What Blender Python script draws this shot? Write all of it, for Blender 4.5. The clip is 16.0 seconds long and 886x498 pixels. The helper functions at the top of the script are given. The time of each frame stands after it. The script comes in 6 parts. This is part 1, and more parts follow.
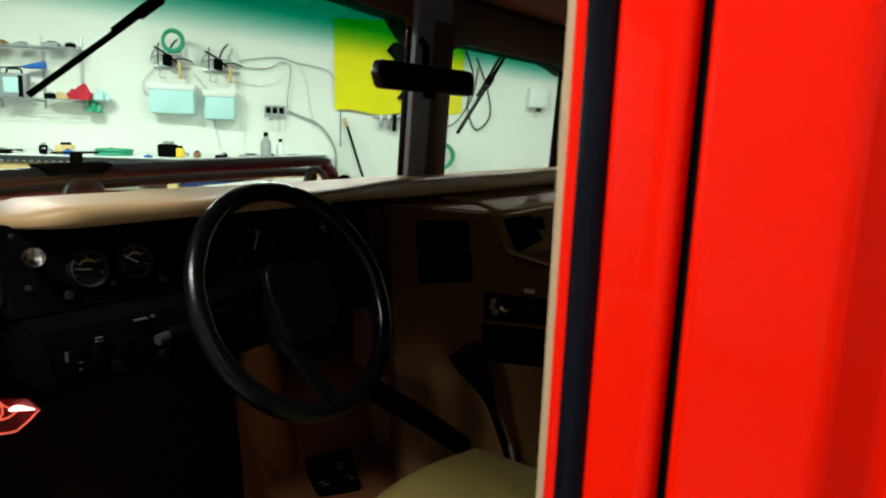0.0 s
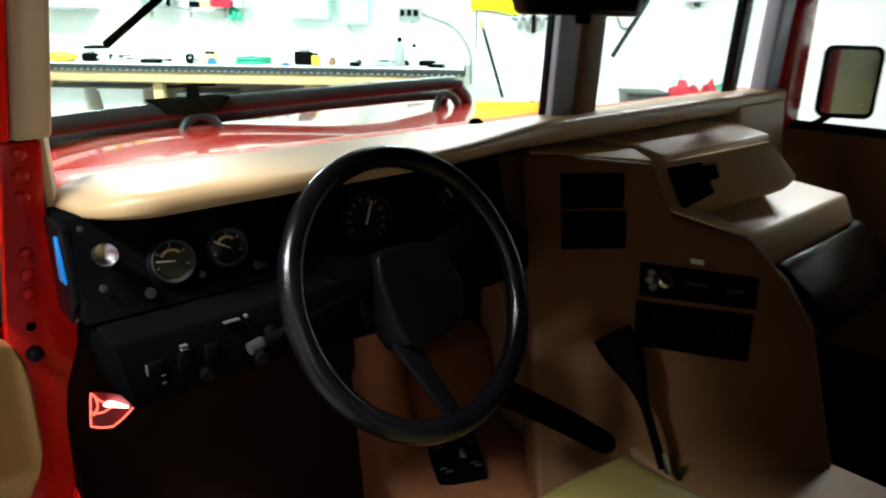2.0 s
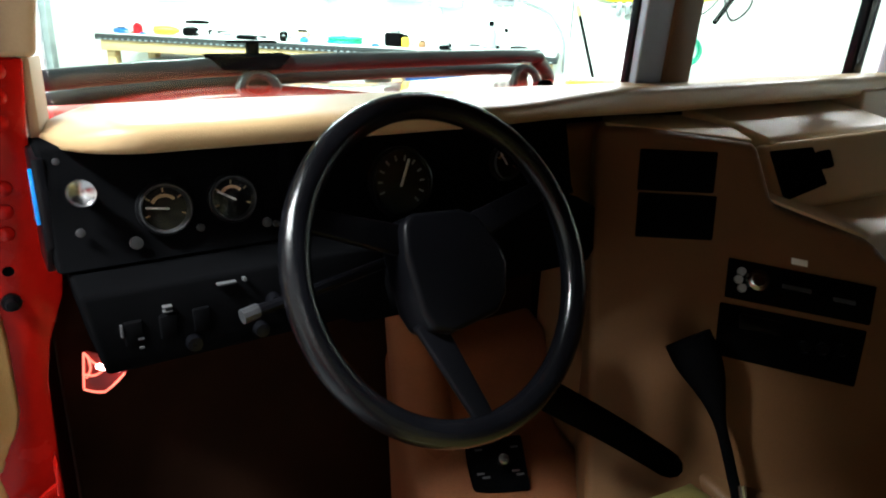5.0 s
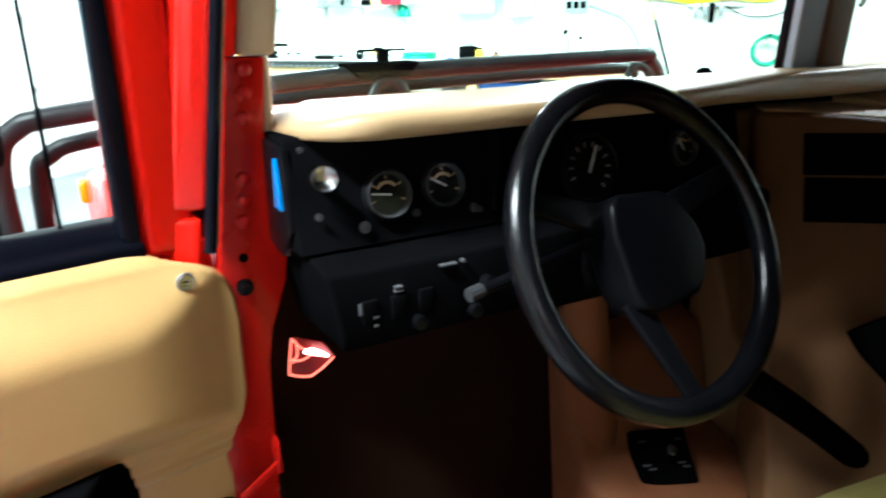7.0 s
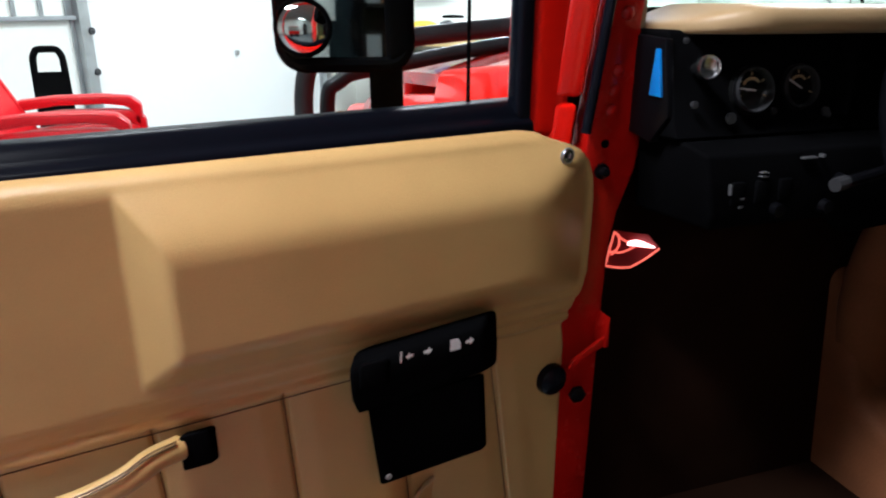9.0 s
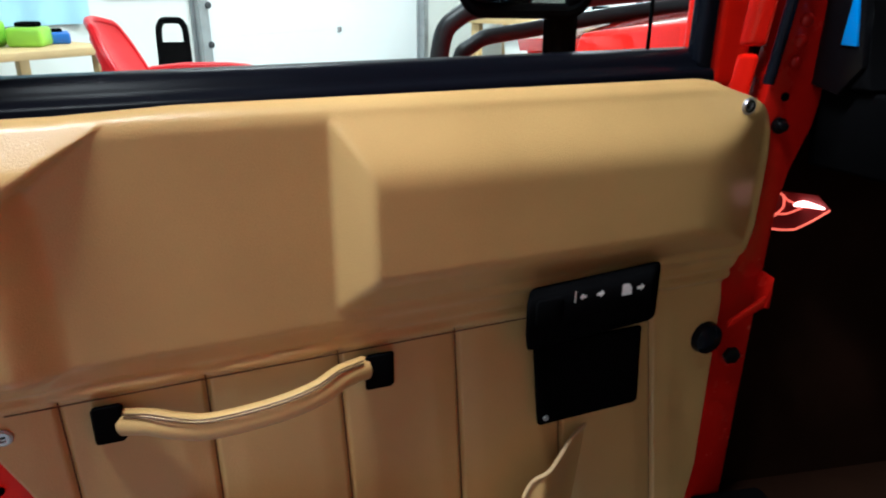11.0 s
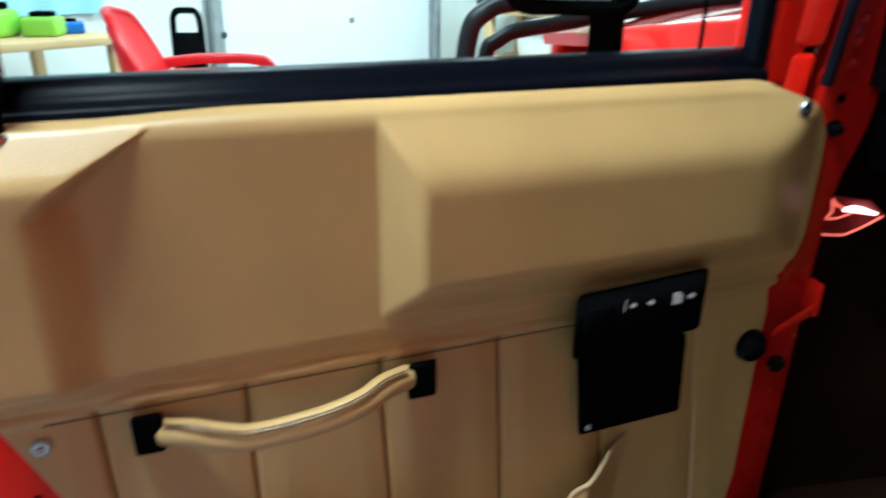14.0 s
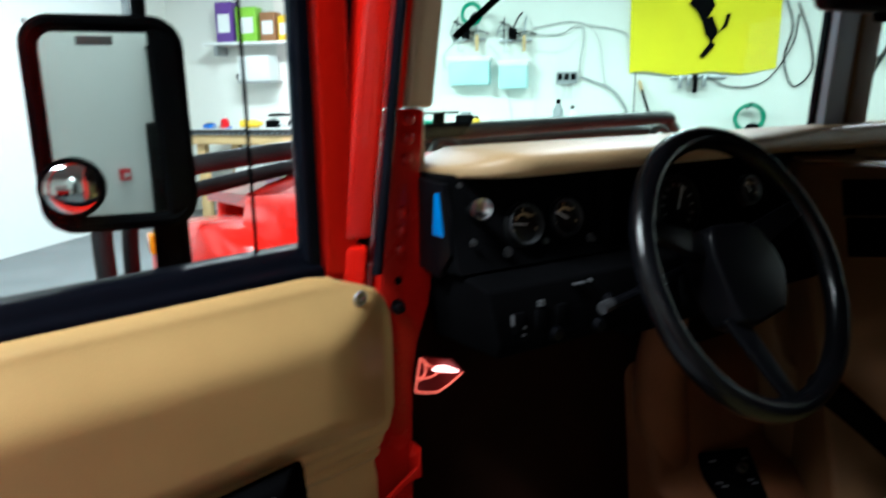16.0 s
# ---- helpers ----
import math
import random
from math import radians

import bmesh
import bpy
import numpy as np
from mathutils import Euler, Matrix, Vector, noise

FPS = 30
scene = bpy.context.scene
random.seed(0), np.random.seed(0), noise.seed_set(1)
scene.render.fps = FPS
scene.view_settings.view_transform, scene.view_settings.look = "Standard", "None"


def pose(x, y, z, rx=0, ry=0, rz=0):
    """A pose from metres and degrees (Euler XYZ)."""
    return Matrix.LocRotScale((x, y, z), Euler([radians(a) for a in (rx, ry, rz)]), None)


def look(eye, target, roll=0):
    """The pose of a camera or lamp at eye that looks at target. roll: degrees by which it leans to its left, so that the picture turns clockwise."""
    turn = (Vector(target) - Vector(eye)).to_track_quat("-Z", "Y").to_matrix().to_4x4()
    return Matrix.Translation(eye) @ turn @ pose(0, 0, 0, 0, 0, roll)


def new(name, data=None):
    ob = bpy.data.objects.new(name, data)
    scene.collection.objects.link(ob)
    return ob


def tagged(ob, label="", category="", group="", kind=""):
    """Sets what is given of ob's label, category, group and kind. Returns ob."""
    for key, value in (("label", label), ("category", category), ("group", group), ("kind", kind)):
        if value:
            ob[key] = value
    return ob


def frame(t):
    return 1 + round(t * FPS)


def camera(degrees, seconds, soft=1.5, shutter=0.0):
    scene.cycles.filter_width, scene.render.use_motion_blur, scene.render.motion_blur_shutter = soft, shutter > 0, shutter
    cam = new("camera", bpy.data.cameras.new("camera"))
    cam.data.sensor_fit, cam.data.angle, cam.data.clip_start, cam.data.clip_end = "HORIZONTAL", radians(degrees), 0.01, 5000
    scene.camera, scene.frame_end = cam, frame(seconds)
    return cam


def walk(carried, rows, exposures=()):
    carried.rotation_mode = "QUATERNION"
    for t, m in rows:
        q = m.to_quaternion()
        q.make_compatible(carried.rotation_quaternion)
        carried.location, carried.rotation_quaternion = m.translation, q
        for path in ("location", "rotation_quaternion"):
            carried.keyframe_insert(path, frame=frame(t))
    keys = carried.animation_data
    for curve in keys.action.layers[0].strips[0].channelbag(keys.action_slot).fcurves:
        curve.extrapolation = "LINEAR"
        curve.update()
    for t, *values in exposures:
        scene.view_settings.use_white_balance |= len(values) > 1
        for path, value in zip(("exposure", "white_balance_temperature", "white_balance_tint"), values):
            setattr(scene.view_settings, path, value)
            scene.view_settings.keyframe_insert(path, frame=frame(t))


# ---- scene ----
cam = camera(65.8, 16.0, 2.0, 0.5)
PATH = [
    (0, (-0.311, -0.941, 1.373), (1.284, 0.214, 1.02), 2.1),
    (0.5, (-0.313, -0.908, 1.366), (1.236, 0.301, 0.995), 1.9),
    (1, (-0.294, -0.873, 1.37), (1.204, 0.388, 0.964), 2.0),
    (1.5, (-0.224, -0.831, 1.399), (1.198, 0.483, 0.894), 1.2),
    (2, (-0.143, -0.784, 1.431), (1.146, 0.604, 0.791), 0.8),
    (2.5, (-0.082, -0.715, 1.424), (1.127, 0.732, 0.758), 1.5),
    (3, (-0.043, -0.713, 1.404), (1.067, 0.846, 0.822), 3.2),
    (3.5, (-0.036, -0.719, 1.382), (0.99, 0.892, 0.789), 3.0),
    (4, (-0.026, -0.726, 1.371), (1.01, 0.859, 0.725), 2.8),
    (4.2, (-0.024, -0.727, 1.369), (1.027, 0.835, 0.693), 3.0),
    (6.3, (-0.079, -0.701, 1.363), (1.045, 0.828, 0.733), 1.6),
    (6.5, (-0.109, -0.684, 1.356), (0.963, 0.883, 0.729), 1.1),
    (7, (-0.166, -0.667, 1.338), (0.786, 0.975, 0.706), -0.6),
    (7.5, (-0.195, -0.709, 1.326), (0.493, 1.056, 0.686), -0.9),
    (8, (-0.291, -0.673, 1.308), (0.311, 1.11, 0.632), -0.6),
    (8.5, (-0.373, -0.664, 1.272), (0.226, 1.124, 0.606), 0.0),
    (9, (-0.425, -0.668, 1.262), (0.167, 1.118, 0.584), 0.2),
    (9.5, (-0.468, -0.673, 1.243), (0.092, 1.124, 0.566), 0.2),
    (9.7, (-0.47, -0.69, 1.247), (0.025, 1.12, 0.555), -0.1),
    (12, (-0.58, -0.658, 1.2), (-0.263, 1.169, 0.452), 0.6),
    (12.5, (-0.593, -0.658, 1.19), (-0.343, 1.167, 0.411), 0.6),
    (13, (-0.601, -0.663, 1.179), (-0.426, 1.168, 0.392), 0.4),
    (13.5, (-0.592, -0.662, 1.186), (-0.468, 1.176, 0.408), -0.3),
    (14, (-0.557, -0.64, 1.23), (-0.214, 1.184, 0.483), 0.8),
    (14.5, (-0.495, -0.65, 1.262), (-0.015, 1.183, 0.621), -0.1),
    (15, (-0.462, -0.644, 1.277), (0.2, 1.143, 0.67), -0.1),
    (15.5, (-0.427, -0.652, 1.297), (0.436, 1.058, 0.724), -0.3),
    (16, (-0.372, -0.681, 1.325), (0.654, 0.977, 0.881), -0.7),
]
EXPOSURES = [
    (0, -0.75, 6500, 4),
    (1.0, -0.1, 5900, 2),
    (2.0, 0.45, 5900, 6),
    (3.5, 0.7, 5800, 6),
    (4.0, 0.9, 5800, 6),
    (6.5, 1.05, 5600, -2),
    (7.5, 0.8, 5300, 4),
    (8.5, -0.2, 5650, 11),
    (9.0, -0.3, 5650, 12),
    (9.5, -0.4, 5650, 12),
    (12, -0.15, 5300, -4),
    (13, -0.1, 5050, -8),
    (14.0, -0.2, 4950, -9),
    (14.5, -0.4, 5150, -5),
    (15.0, -0.6, 5400, -2),
    (15.5, -0.6, 5300, -3),
    (16, -0.32, 5400, 1),
]
walk(cam, [(t, look(eye, target, roll)) for t, eye, target, roll in PATH], EXPOSURES)

# ---- world and lamps ----
world = bpy.data.worlds.new("world")
scene.world = world
world.use_nodes = True
world.node_tree.nodes["Background"].inputs[0].default_value = (0.9, 0.95, 1.0, 1)
world.node_tree.nodes["Background"].inputs[1].default_value = 0.3

# room axes: E1 runs along the bench wall, E2 points at it
E1, E2 = Vector((0.7071, -0.7071, 0)), Vector((0.7071, 0.7071, 0))


SIDE = -0.07


def room(a, b, z=0.0):
    return E1 * (a + SIDE) + E2 * b + Vector((0, 0, z))


ROOM = Matrix.Rotation(radians(-45), 4, "Z")
PLACED = Matrix.Translation(E1 * SIDE) @ ROOM
ROOF = 3.1


# ---- materials ----
def material(name, colour, rough=0.5, metal=0.0, vary=0.12, scale=8.0, bump=0.0, fine=120.0, coat=0.0, spec=0.5):
    """A principled material with coarse and fine variation of colour, gloss and relief."""
    m = bpy.data.materials.new(name)
    m.use_nodes = True
    nt = m.node_tree
    n, l = nt.nodes, nt.links
    bs = n["Principled BSDF"]
    tc = n.new("ShaderNodeTexCoord")
    big = n.new("ShaderNodeTexNoise")
    big.inputs["Scale"].default_value = scale
    big.inputs["Detail"].default_value = 5
    small = n.new("ShaderNodeTexNoise")
    small.inputs["Scale"].default_value = fine
    small.inputs["Detail"].default_value = 3
    l.new(tc.outputs["Object"], big.inputs["Vector"])
    l.new(tc.outputs["Object"], small.inputs["Vector"])
    add = n.new("ShaderNodeMath")
    add.operation = "MULTIPLY_ADD"
    add.inputs[1].default_value = 0.35
    l.new(small.outputs[0], add.inputs[0])
    l.new(big.outputs[0], add.inputs[2])
    ramp = n.new("ShaderNodeValToRGB")
    ramp.color_ramp.elements[0].position = 0.45
    ramp.color_ramp.elements[1].position = 0.95
    ramp.color_ramp.elements[0].color = (*[c * (1 - vary) for c in colour], 1)
    ramp.color_ramp.elements[1].color = (*[min(1, c * (1 + vary)) for c in colour], 1)
    l.new(add.outputs[0], ramp.inputs[0])
    l.new(ramp.outputs[0], bs.inputs["Base Color"])
    mr = n.new("ShaderNodeMapRange")
    mr.inputs[3].default_value = max(0.02, rough - 0.08)
    mr.inputs[4].default_value = min(1, rough + 0.08)
    l.new(big.outputs[0], mr.inputs[0])
    l.new(mr.outputs[0], bs.inputs["Roughness"])
    bs.inputs["Metallic"].default_value = metal
    bs.inputs["Specular IOR Level"].default_value = spec
    bs.inputs["Coat Weight"].default_value = coat
    bs.inputs["Coat Roughness"].default_value = 0.05
    if bump:
        b = n.new("ShaderNodeBump")
        b.inputs["Strength"].default_value = bump
        b.inputs["Distance"].default_value = 0.002
        l.new(small.outputs[0], b.inputs["Height"])
        l.new(b.outputs[0], bs.inputs["Normal"])
    return m


def glass_material(name, tint, gloss=0.06, band=None):
    """Thin glass: mostly clear, with a faint mirror; band: heights over which a green shade band deepens."""
    m = bpy.data.materials.new(name)
    m.use_nodes = True
    nt = m.node_tree
    n, l = nt.nodes, nt.links
    n.remove(n["Principled BSDF"])
    tr = n.new("ShaderNodeBsdfTransparent")
    tr.inputs[0].default_value = (*tint, 1)
    gl = n.new("ShaderNodeBsdfGlossy")
    gl.inputs["Roughness"].default_value = 0.02
    mix = n.new("ShaderNodeMixShader")
    fr = n.new("ShaderNodeLayerWeight")
    fr.inputs[0].default_value = 0.5
    pw = n.new("ShaderNodeMath")
    pw.operation = "POWER"
    pw.inputs[1].default_value = 5.0
    mul = n.new("ShaderNodeMath")
    mul.operation = "MULTIPLY_ADD"
    mul.inputs[1].default_value = 0.6
    mul.inputs[2].default_value = gloss * 0.5
    l.new(fr.outputs["Facing"], pw.inputs[0])
    l.new(pw.outputs[0], mul.inputs[0])
    l.new(mul.outputs[0], mix.inputs[0])
    l.new(tr.outputs[0], mix.inputs[1])
    l.new(gl.outputs[0], mix.inputs[2])
    l.new(mix.outputs[0], n["Material Output"].inputs[0])
    if band:
        tc = n.new("ShaderNodeTexCoord")
        sep = n.new("ShaderNodeSeparateXYZ")
        rg = n.new("ShaderNodeMapRange")
        rg.interpolation_type = "SMOOTHSTEP"
        rg.inputs[1].default_value, rg.inputs[2].default_value = band
        ramp = n.new("ShaderNodeValToRGB")
        ramp.color_ramp.elements[0].color = (*tint, 1)
        ramp.color_ramp.elements[1].color = (0.0, 0.5, 0.37, 1)
        l.new(tc.outputs["Object"], sep.inputs[0])
        l.new(sep.outputs[2], rg.inputs[0])
        l.new(rg.outputs[0], ramp.inputs[0])
        l.new(ramp.outputs[0], tr.inputs[0])
    return m


def glow(name, colour, strength):
    m = bpy.data.materials.new(name)
    m.use_nodes = True
    bs = m.node_tree.nodes["Principled BSDF"]
    bs.inputs["Base Color"].default_value = (*colour, 1)
    bs.inputs["Emission Color"].default_value = (*colour, 1)
    bs.inputs["Emission Strength"].default_value = strength
    return m


RED = material("red_car_paint", (0.8, 0.007, 0.0006), 0.28, vary=0.04, scale=3, coat=0.3, spec=0.08)
HOOD_RED = material("polished_red_paint", (0.75, 0.008, 0.002), 0.2, vary=0.04, scale=3, coat=1.0, spec=0.3)
# Body red darkened for the shade on jamb and door frames
RED_DARK = material("red_paint_shade_tone", (0.4, 0.005, 0.002), 0.26, vary=0.12, scale=20, coat=0.1, spec=0.2)
TAN = material("tan_moulded_plastic", (0.56, 0.39, 0.2), 0.48, vary=0.06, scale=5, bump=0.12, fine=900)
PAD = material("tan_padded_vinyl", (0.45, 0.305, 0.155), 0.42, vary=0.07, scale=6, bump=0.15, fine=800)
TAN_VINYL = material("tan_vinyl", (0.56, 0.355, 0.132), 0.34, vary=0.08, scale=9, bump=0.25, fine=700, spec=0.65)
TAN_TRIM = material("tan_painted_metal", (0.42, 0.31, 0.19), 0.5, vary=0.08, scale=6, bump=0.1, fine=400)
# Same tan, darkened to stand in for shade inside the cabin
TAN_SHADED = material("shaded_tan_plastic", (0.16, 0.085, 0.037), 0.5, vary=0.18, scale=7, bump=0.2, fine=300, spec=0.15)
# Console tan darkened for the shade on its driver-side face
CONSOLE = material("shaded_tan_console", (0.16, 0.08, 0.034), 0.5, vary=0.12, scale=6, bump=0.15, fine=350, spec=0.2)
SEAT = material("olive_tan_vinyl", (0.15, 0.12, 0.036), 0.4, vary=0.1, scale=9, bump=0.25, fine=700, spec=0.4)
SEAM_LINE = material("dark_brown_seam", (0.1, 0.05, 0.02), 0.8, vary=0.1, scale=40)
# Near-black brown holds the dim cabin's shade in its colour
CARPET = material("shaded_brown_carpet", (0.016, 0.007, 0.004), 0.95, vary=0.25, scale=12, bump=0.8, fine=900, spec=0.02)
# Tan tinted orange-brown for the orange light low in the footwell
ORANGE_LIT = material("orange_lit_tan_cover", (0.22, 0.085, 0.037), 0.6, vary=0.2, scale=9, bump=0.2, fine=300, spec=0.15)
BLACK = material("black_plastic", (0.0028, 0.0028, 0.0032), 0.38, vary=0.3, scale=15, bump=0.1, fine=800, spec=0.0)
BLACK_GLOSS = material("gloss_black_plastic", (0.003, 0.003, 0.004), 0.3, vary=0.2, scale=12, spec=0.12)
RAIL = material("satin_black_rail", (0.003, 0.0034, 0.006), 0.32, vary=0.1, scale=3, spec=0.03)
RUBBER = material("black_rubber", (0.004, 0.005, 0.009), 0.2, vary=0.3, scale=25, bump=0.05, fine=500, spec=0.12)
LEATHER = material("black_leather", (0.003, 0.003, 0.004), 0.22, vary=0.3, scale=20, bump=0.15, fine=500, spec=0.35)
STEEL = material("bright_steel", (0.7, 0.7, 0.72), 0.22, 1.0, vary=0.1, scale=30)
GREY_STEEL = material("galvanised_steel", (0.45, 0.47, 0.48), 0.45, 0.8, vary=0.2, scale=10)
TUBE_BLACK = material("black_coated_tube", (0.018, 0.018, 0.02), 0.36, vary=0.3, scale=12, bump=0.2, fine=200, spec=0.22)
WALL = material("white_painted_wall", (0.8, 0.8, 0.75), 0.7, vary=0.04, scale=1.5, bump=0.2, fine=60)
WALL_GD = material("white_door_panel", (0.82, 0.83, 0.82), 0.5, vary=0.03, scale=1.2, bump=0.1, fine=80)
CEILING = material("grey_ceiling", (0.26, 0.26, 0.25), 0.9, vary=0.03, scale=1)

POST_GREY = material("blue_grey_paint", (0.36, 0.42, 0.52), 0.4, vary=0.1, scale=9, bump=0.1, fine=300)
DARK_GREY = material("dark_grey_plastic", (0.03, 0.03, 0.033), 0.4, vary=0.2)
PALE_BLUE = material("pale_blue_sheeting", (0.45, 0.72, 0.85), 0.5, vary=0.1, scale=4)
CONCRETE = material("grey_concrete", (0.19, 0.2, 0.21), 0.55, vary=0.2, scale=2.5, bump=0.3, fine=60)
PLY = material("pale_plywood", (0.62, 0.43, 0.2), 0.6, vary=0.15, scale=6, bump=0.2, fine=90)
BENCH_TOP = material("dark_bench_mat", (0.015, 0.017, 0.018), 0.5, vary=0.3, scale=10)
WHITE = material("white_plastic", (0.78, 0.79, 0.78), 0.4, vary=0.05, scale=6)
BLUEBIN = material("blue_plastic", (0.02, 0.13, 0.5), 0.4, vary=0.1)
GREENC = material("green_cable", (0.02, 0.3, 0.17), 0.45, vary=0.15)
YELLOW = material("yellow_cloth", (0.8, 0.7, 0.0), 0.85, vary=0.05, scale=3, bump=0.3, fine=500)
YELLOW_P = material("yellow_plastic", (0.75, 0.5, 0.02), 0.4, vary=0.1)
REDP = material("red_plastic", (0.6, 0.008, 0.014), 0.3, vary=0.08, scale=5, spec=0.25)
RAG_RED = material("red_cotton", (0.5, 0.03, 0.05), 0.9, vary=0.2, scale=14, bump=0.4, fine=400, spec=0.1)
TEAL = material("pale_teal_plastic", (0.5, 0.75, 0.75), 0.4, vary=0.06)
PURPLE = material("purple_plastic", (0.13, 0.05, 0.3), 0.4)
LIME = material("lime_plastic", (0.3, 0.6, 0.05), 0.4)
BROWN = material("brown_card", (0.3, 0.14, 0.06), 0.8)
GREYP = material("grey_plastic", (0.3, 0.31, 0.32), 0.5)
SKYBLUE = material("blue_reflection_tone", (0.015, 0.2, 0.6), 0.2, vary=0.05, coat=0.4)
LATCH_BLUE = material("dark_blue_rubber", (0.01, 0.03, 0.09), 0.5, vary=0.1)
AMBER = material("amber_lens", (0.9, 0.3, 0.0), 0.15)
MARK = material("white_printing", (0.8, 0.8, 0.8), 0.5)
DIAL = material("dark_dial_face", (0.008, 0.008, 0.008), 0.4, spec=0.1)
FAINT = material("faint_grey_printing", (0.07, 0.07, 0.075), 0.5)
MIRROR = material("mirror_glass", (0.92, 0.92, 0.92), -0.05, 1.0, vary=0.01)
GLASS = glass_material("clear_glass", (0.93, 0.97, 0.96), 0.012)
GAUGE_GLASS = glass_material("gauge_glass", (0.95, 0.95, 0.95), 0.08)
WINDSHIELD = glass_material("windshield_glass", (0.86, 0.97, 0.93), 0.06, (1.495, 1.575))
LAMP = glow("lamp_tube", (1.0, 0.98, 0.94), 14.0)
# Glow that stands in for red light in the dash-corner gap
RED_GAP = glow("red_gap_glow", (0.12, 0.002, 0.002), 0.15)
GAP_CORE = glow("red_gap_core", (1.0, 0.5, 0.45), 7.0)
GAP_EDGE = glow("red_gap_edge", (1.0, 0.16, 0.1), 1.3)


# ---- building helpers ----
def part(name, bm, mat, parent=None, label="", smooth=True, m=None, angle=35):
    """Link a bmesh as one mesh object, under a thing or a part."""
    if m is not None:
        bm.transform(m)
    bm.normal_update()
    me = bpy.data.meshes.new(name)
    bm.to_mesh(me)
    bm.free()
    me.materials.append(mat)
    if smooth:
        me.shade_smooth()
        me.set_sharp_from_angle(angle=radians(angle))
    ob = new(name, me)
    if parent:
        ob.parent = parent
        ob.matrix_parent_inverse = parent_world(parent).inverted()
    if label:
        tagged(ob, label)
    return ob


def parent_world(ob):
    m = ob.matrix_basis.copy()
    if ob.parent:
        m = parent_world(ob.parent) @ ob.matrix_parent_inverse @ m
    return m


def holder(name, at, label, category, group="", kind=""):
    ob = new(name)
    ob.matrix_basis = Matrix.Translation(at)
    ob.empty_display_size = 0.1
    return tagged(ob, label, category, group, kind)


def bevelled(bm, w, seg=2, angle=30):
    if w > 0:
        es = [e for e in bm.edges if len(e.link_faces) == 2 and e.calc_face_angle(0) > radians(angle)]
        bmesh.ops.bevel(bm, geom=es, offset=w, segments=seg, profile=0.5, affect="EDGES", clamp_overlap=True)
    return bm


def box(x0, x1, y0, y1, z0, z1, w=0.003, seg=2):
    bm = bmesh.new()
    bmesh.ops.create_cube(bm, size=1)
    bmesh.ops.scale(bm, vec=(x1 - x0, y1 - y0, z1 - z0), verts=bm.verts)
    bmesh.ops.translate(bm, vec=((x0 + x1) / 2, (y0 + y1) / 2, (z0 + z1) / 2), verts=bm.verts)
    return bevelled(bm, w, seg)


def slab(pts, place, t0, t1, w=0.002, seg=2):
    """A prism: pts in the plane, place(a, b, depth) gives the point."""
    bm = bmesh.new()
    lo = [bm.verts.new(place(a, b, t0)) for a, b in pts]
    hi = [bm.verts.new(place(a, b, t1)) for a, b in pts]
    bm.faces.new(lo[::-1])
    bm.faces.new(hi)
    k = len(pts)
    for i in range(k):
        bm.faces.new((lo[i], lo[(i + 1) % k], hi[(i + 1) % k], hi[i]))
    bmesh.ops.recalc_face_normals(bm, faces=bm.faces)
    return bevelled(bm, w, seg)


def smooth_line(pts, steps=6):
    """A curve through the points (Catmull-Rom)."""
    p = [Vector(q) for q in pts]
    p = [2 * p[0] - p[1]] + p + [2 * p[-1] - p[-2]]
    out = []
    for i in range(1, len(p) - 2):
        for k in range(steps):
            t = k / steps
            a, b, c, d = p[i - 1 : i + 3]
            out.append(0.5 * ((2 * b) + (c - a) * t + (2 * a - 5 * b + 4 * c - d) * t * t + (3 * b - a - 3 * c + d) * t**3))
    return out + [p[-2]]


def tube(pts, r, seg=10, steps=6, curve=True, bm=None, taper=None, closed=False):
    bm = bm or bmesh.new()
    line = smooth_line(pts, steps) if curve else [Vector(q) for q in pts]
    rings = []
    up = None
    for i, q in enumerate(line):
        d = (line[min(i + 1, len(line) - 1)] - line[max(i - 1, 0)]).normalized()
        if up is None:
            up = d.orthogonal().normalized()
        side = d.cross(up).normalized()
        up = side.cross(d).normalized()
        rr = r if taper is None else r * taper(i / max(1, len(line) - 1))
        rings.append([bm.verts.new(q + rr * (math.cos(2 * math.pi * k / seg) * side + math.sin(2 * math.pi * k / seg) * up)) for k in range(seg)])
    for a, b in zip(rings, rings[1:]):
        for k in range(seg):
            bm.faces.new((a[k], a[(k + 1) % seg], b[(k + 1) % seg], b[k]))
    bm.faces.new(rings[0][::-1])
    bm.faces.new(rings[-1])
    bmesh.ops.recalc_face_normals(bm, faces=bm.faces)
    return bm


def lathe(profile, m=None, seg=24, closed=False):
    """Turn (radius, height) pairs round z."""
    bm = bmesh.new()
    rings = []
    for r, h in profile:
        if r < 1e-6:
            rings.append([bm.verts.new((0, 0, h))])
        else:
            rings.append([bm.verts.new((r * math.cos(2 * math.pi * k / seg), r * math.sin(2 * math.pi * k / seg), h)) for k in range(seg)])
    for a, b in zip(rings, rings[1:] + rings[:1] if closed else rings[1:]):
        for k in range(seg):
            j = (k + 1) % seg
            if len(a) == 1:
                bm.faces.new((a[0], b[j], b[k])) if len(b) > 1 else None
            elif len(b) == 1:
                bm.faces.new((a[k], a[j], b[0]))
            else:
                bm.faces.new((a[k], a[j], b[j], b[k]))
    if len(rings[0]) > 1 and not closed:
        bm.faces.new(rings[0][::-1])
    if len(rings[-1]) > 1 and not closed:
        bm.faces.new(rings[-1])
    bmesh.ops.recalc_face_normals(bm, faces=bm.faces)
    if m is not None:
        bm.transform(m)
    return bm


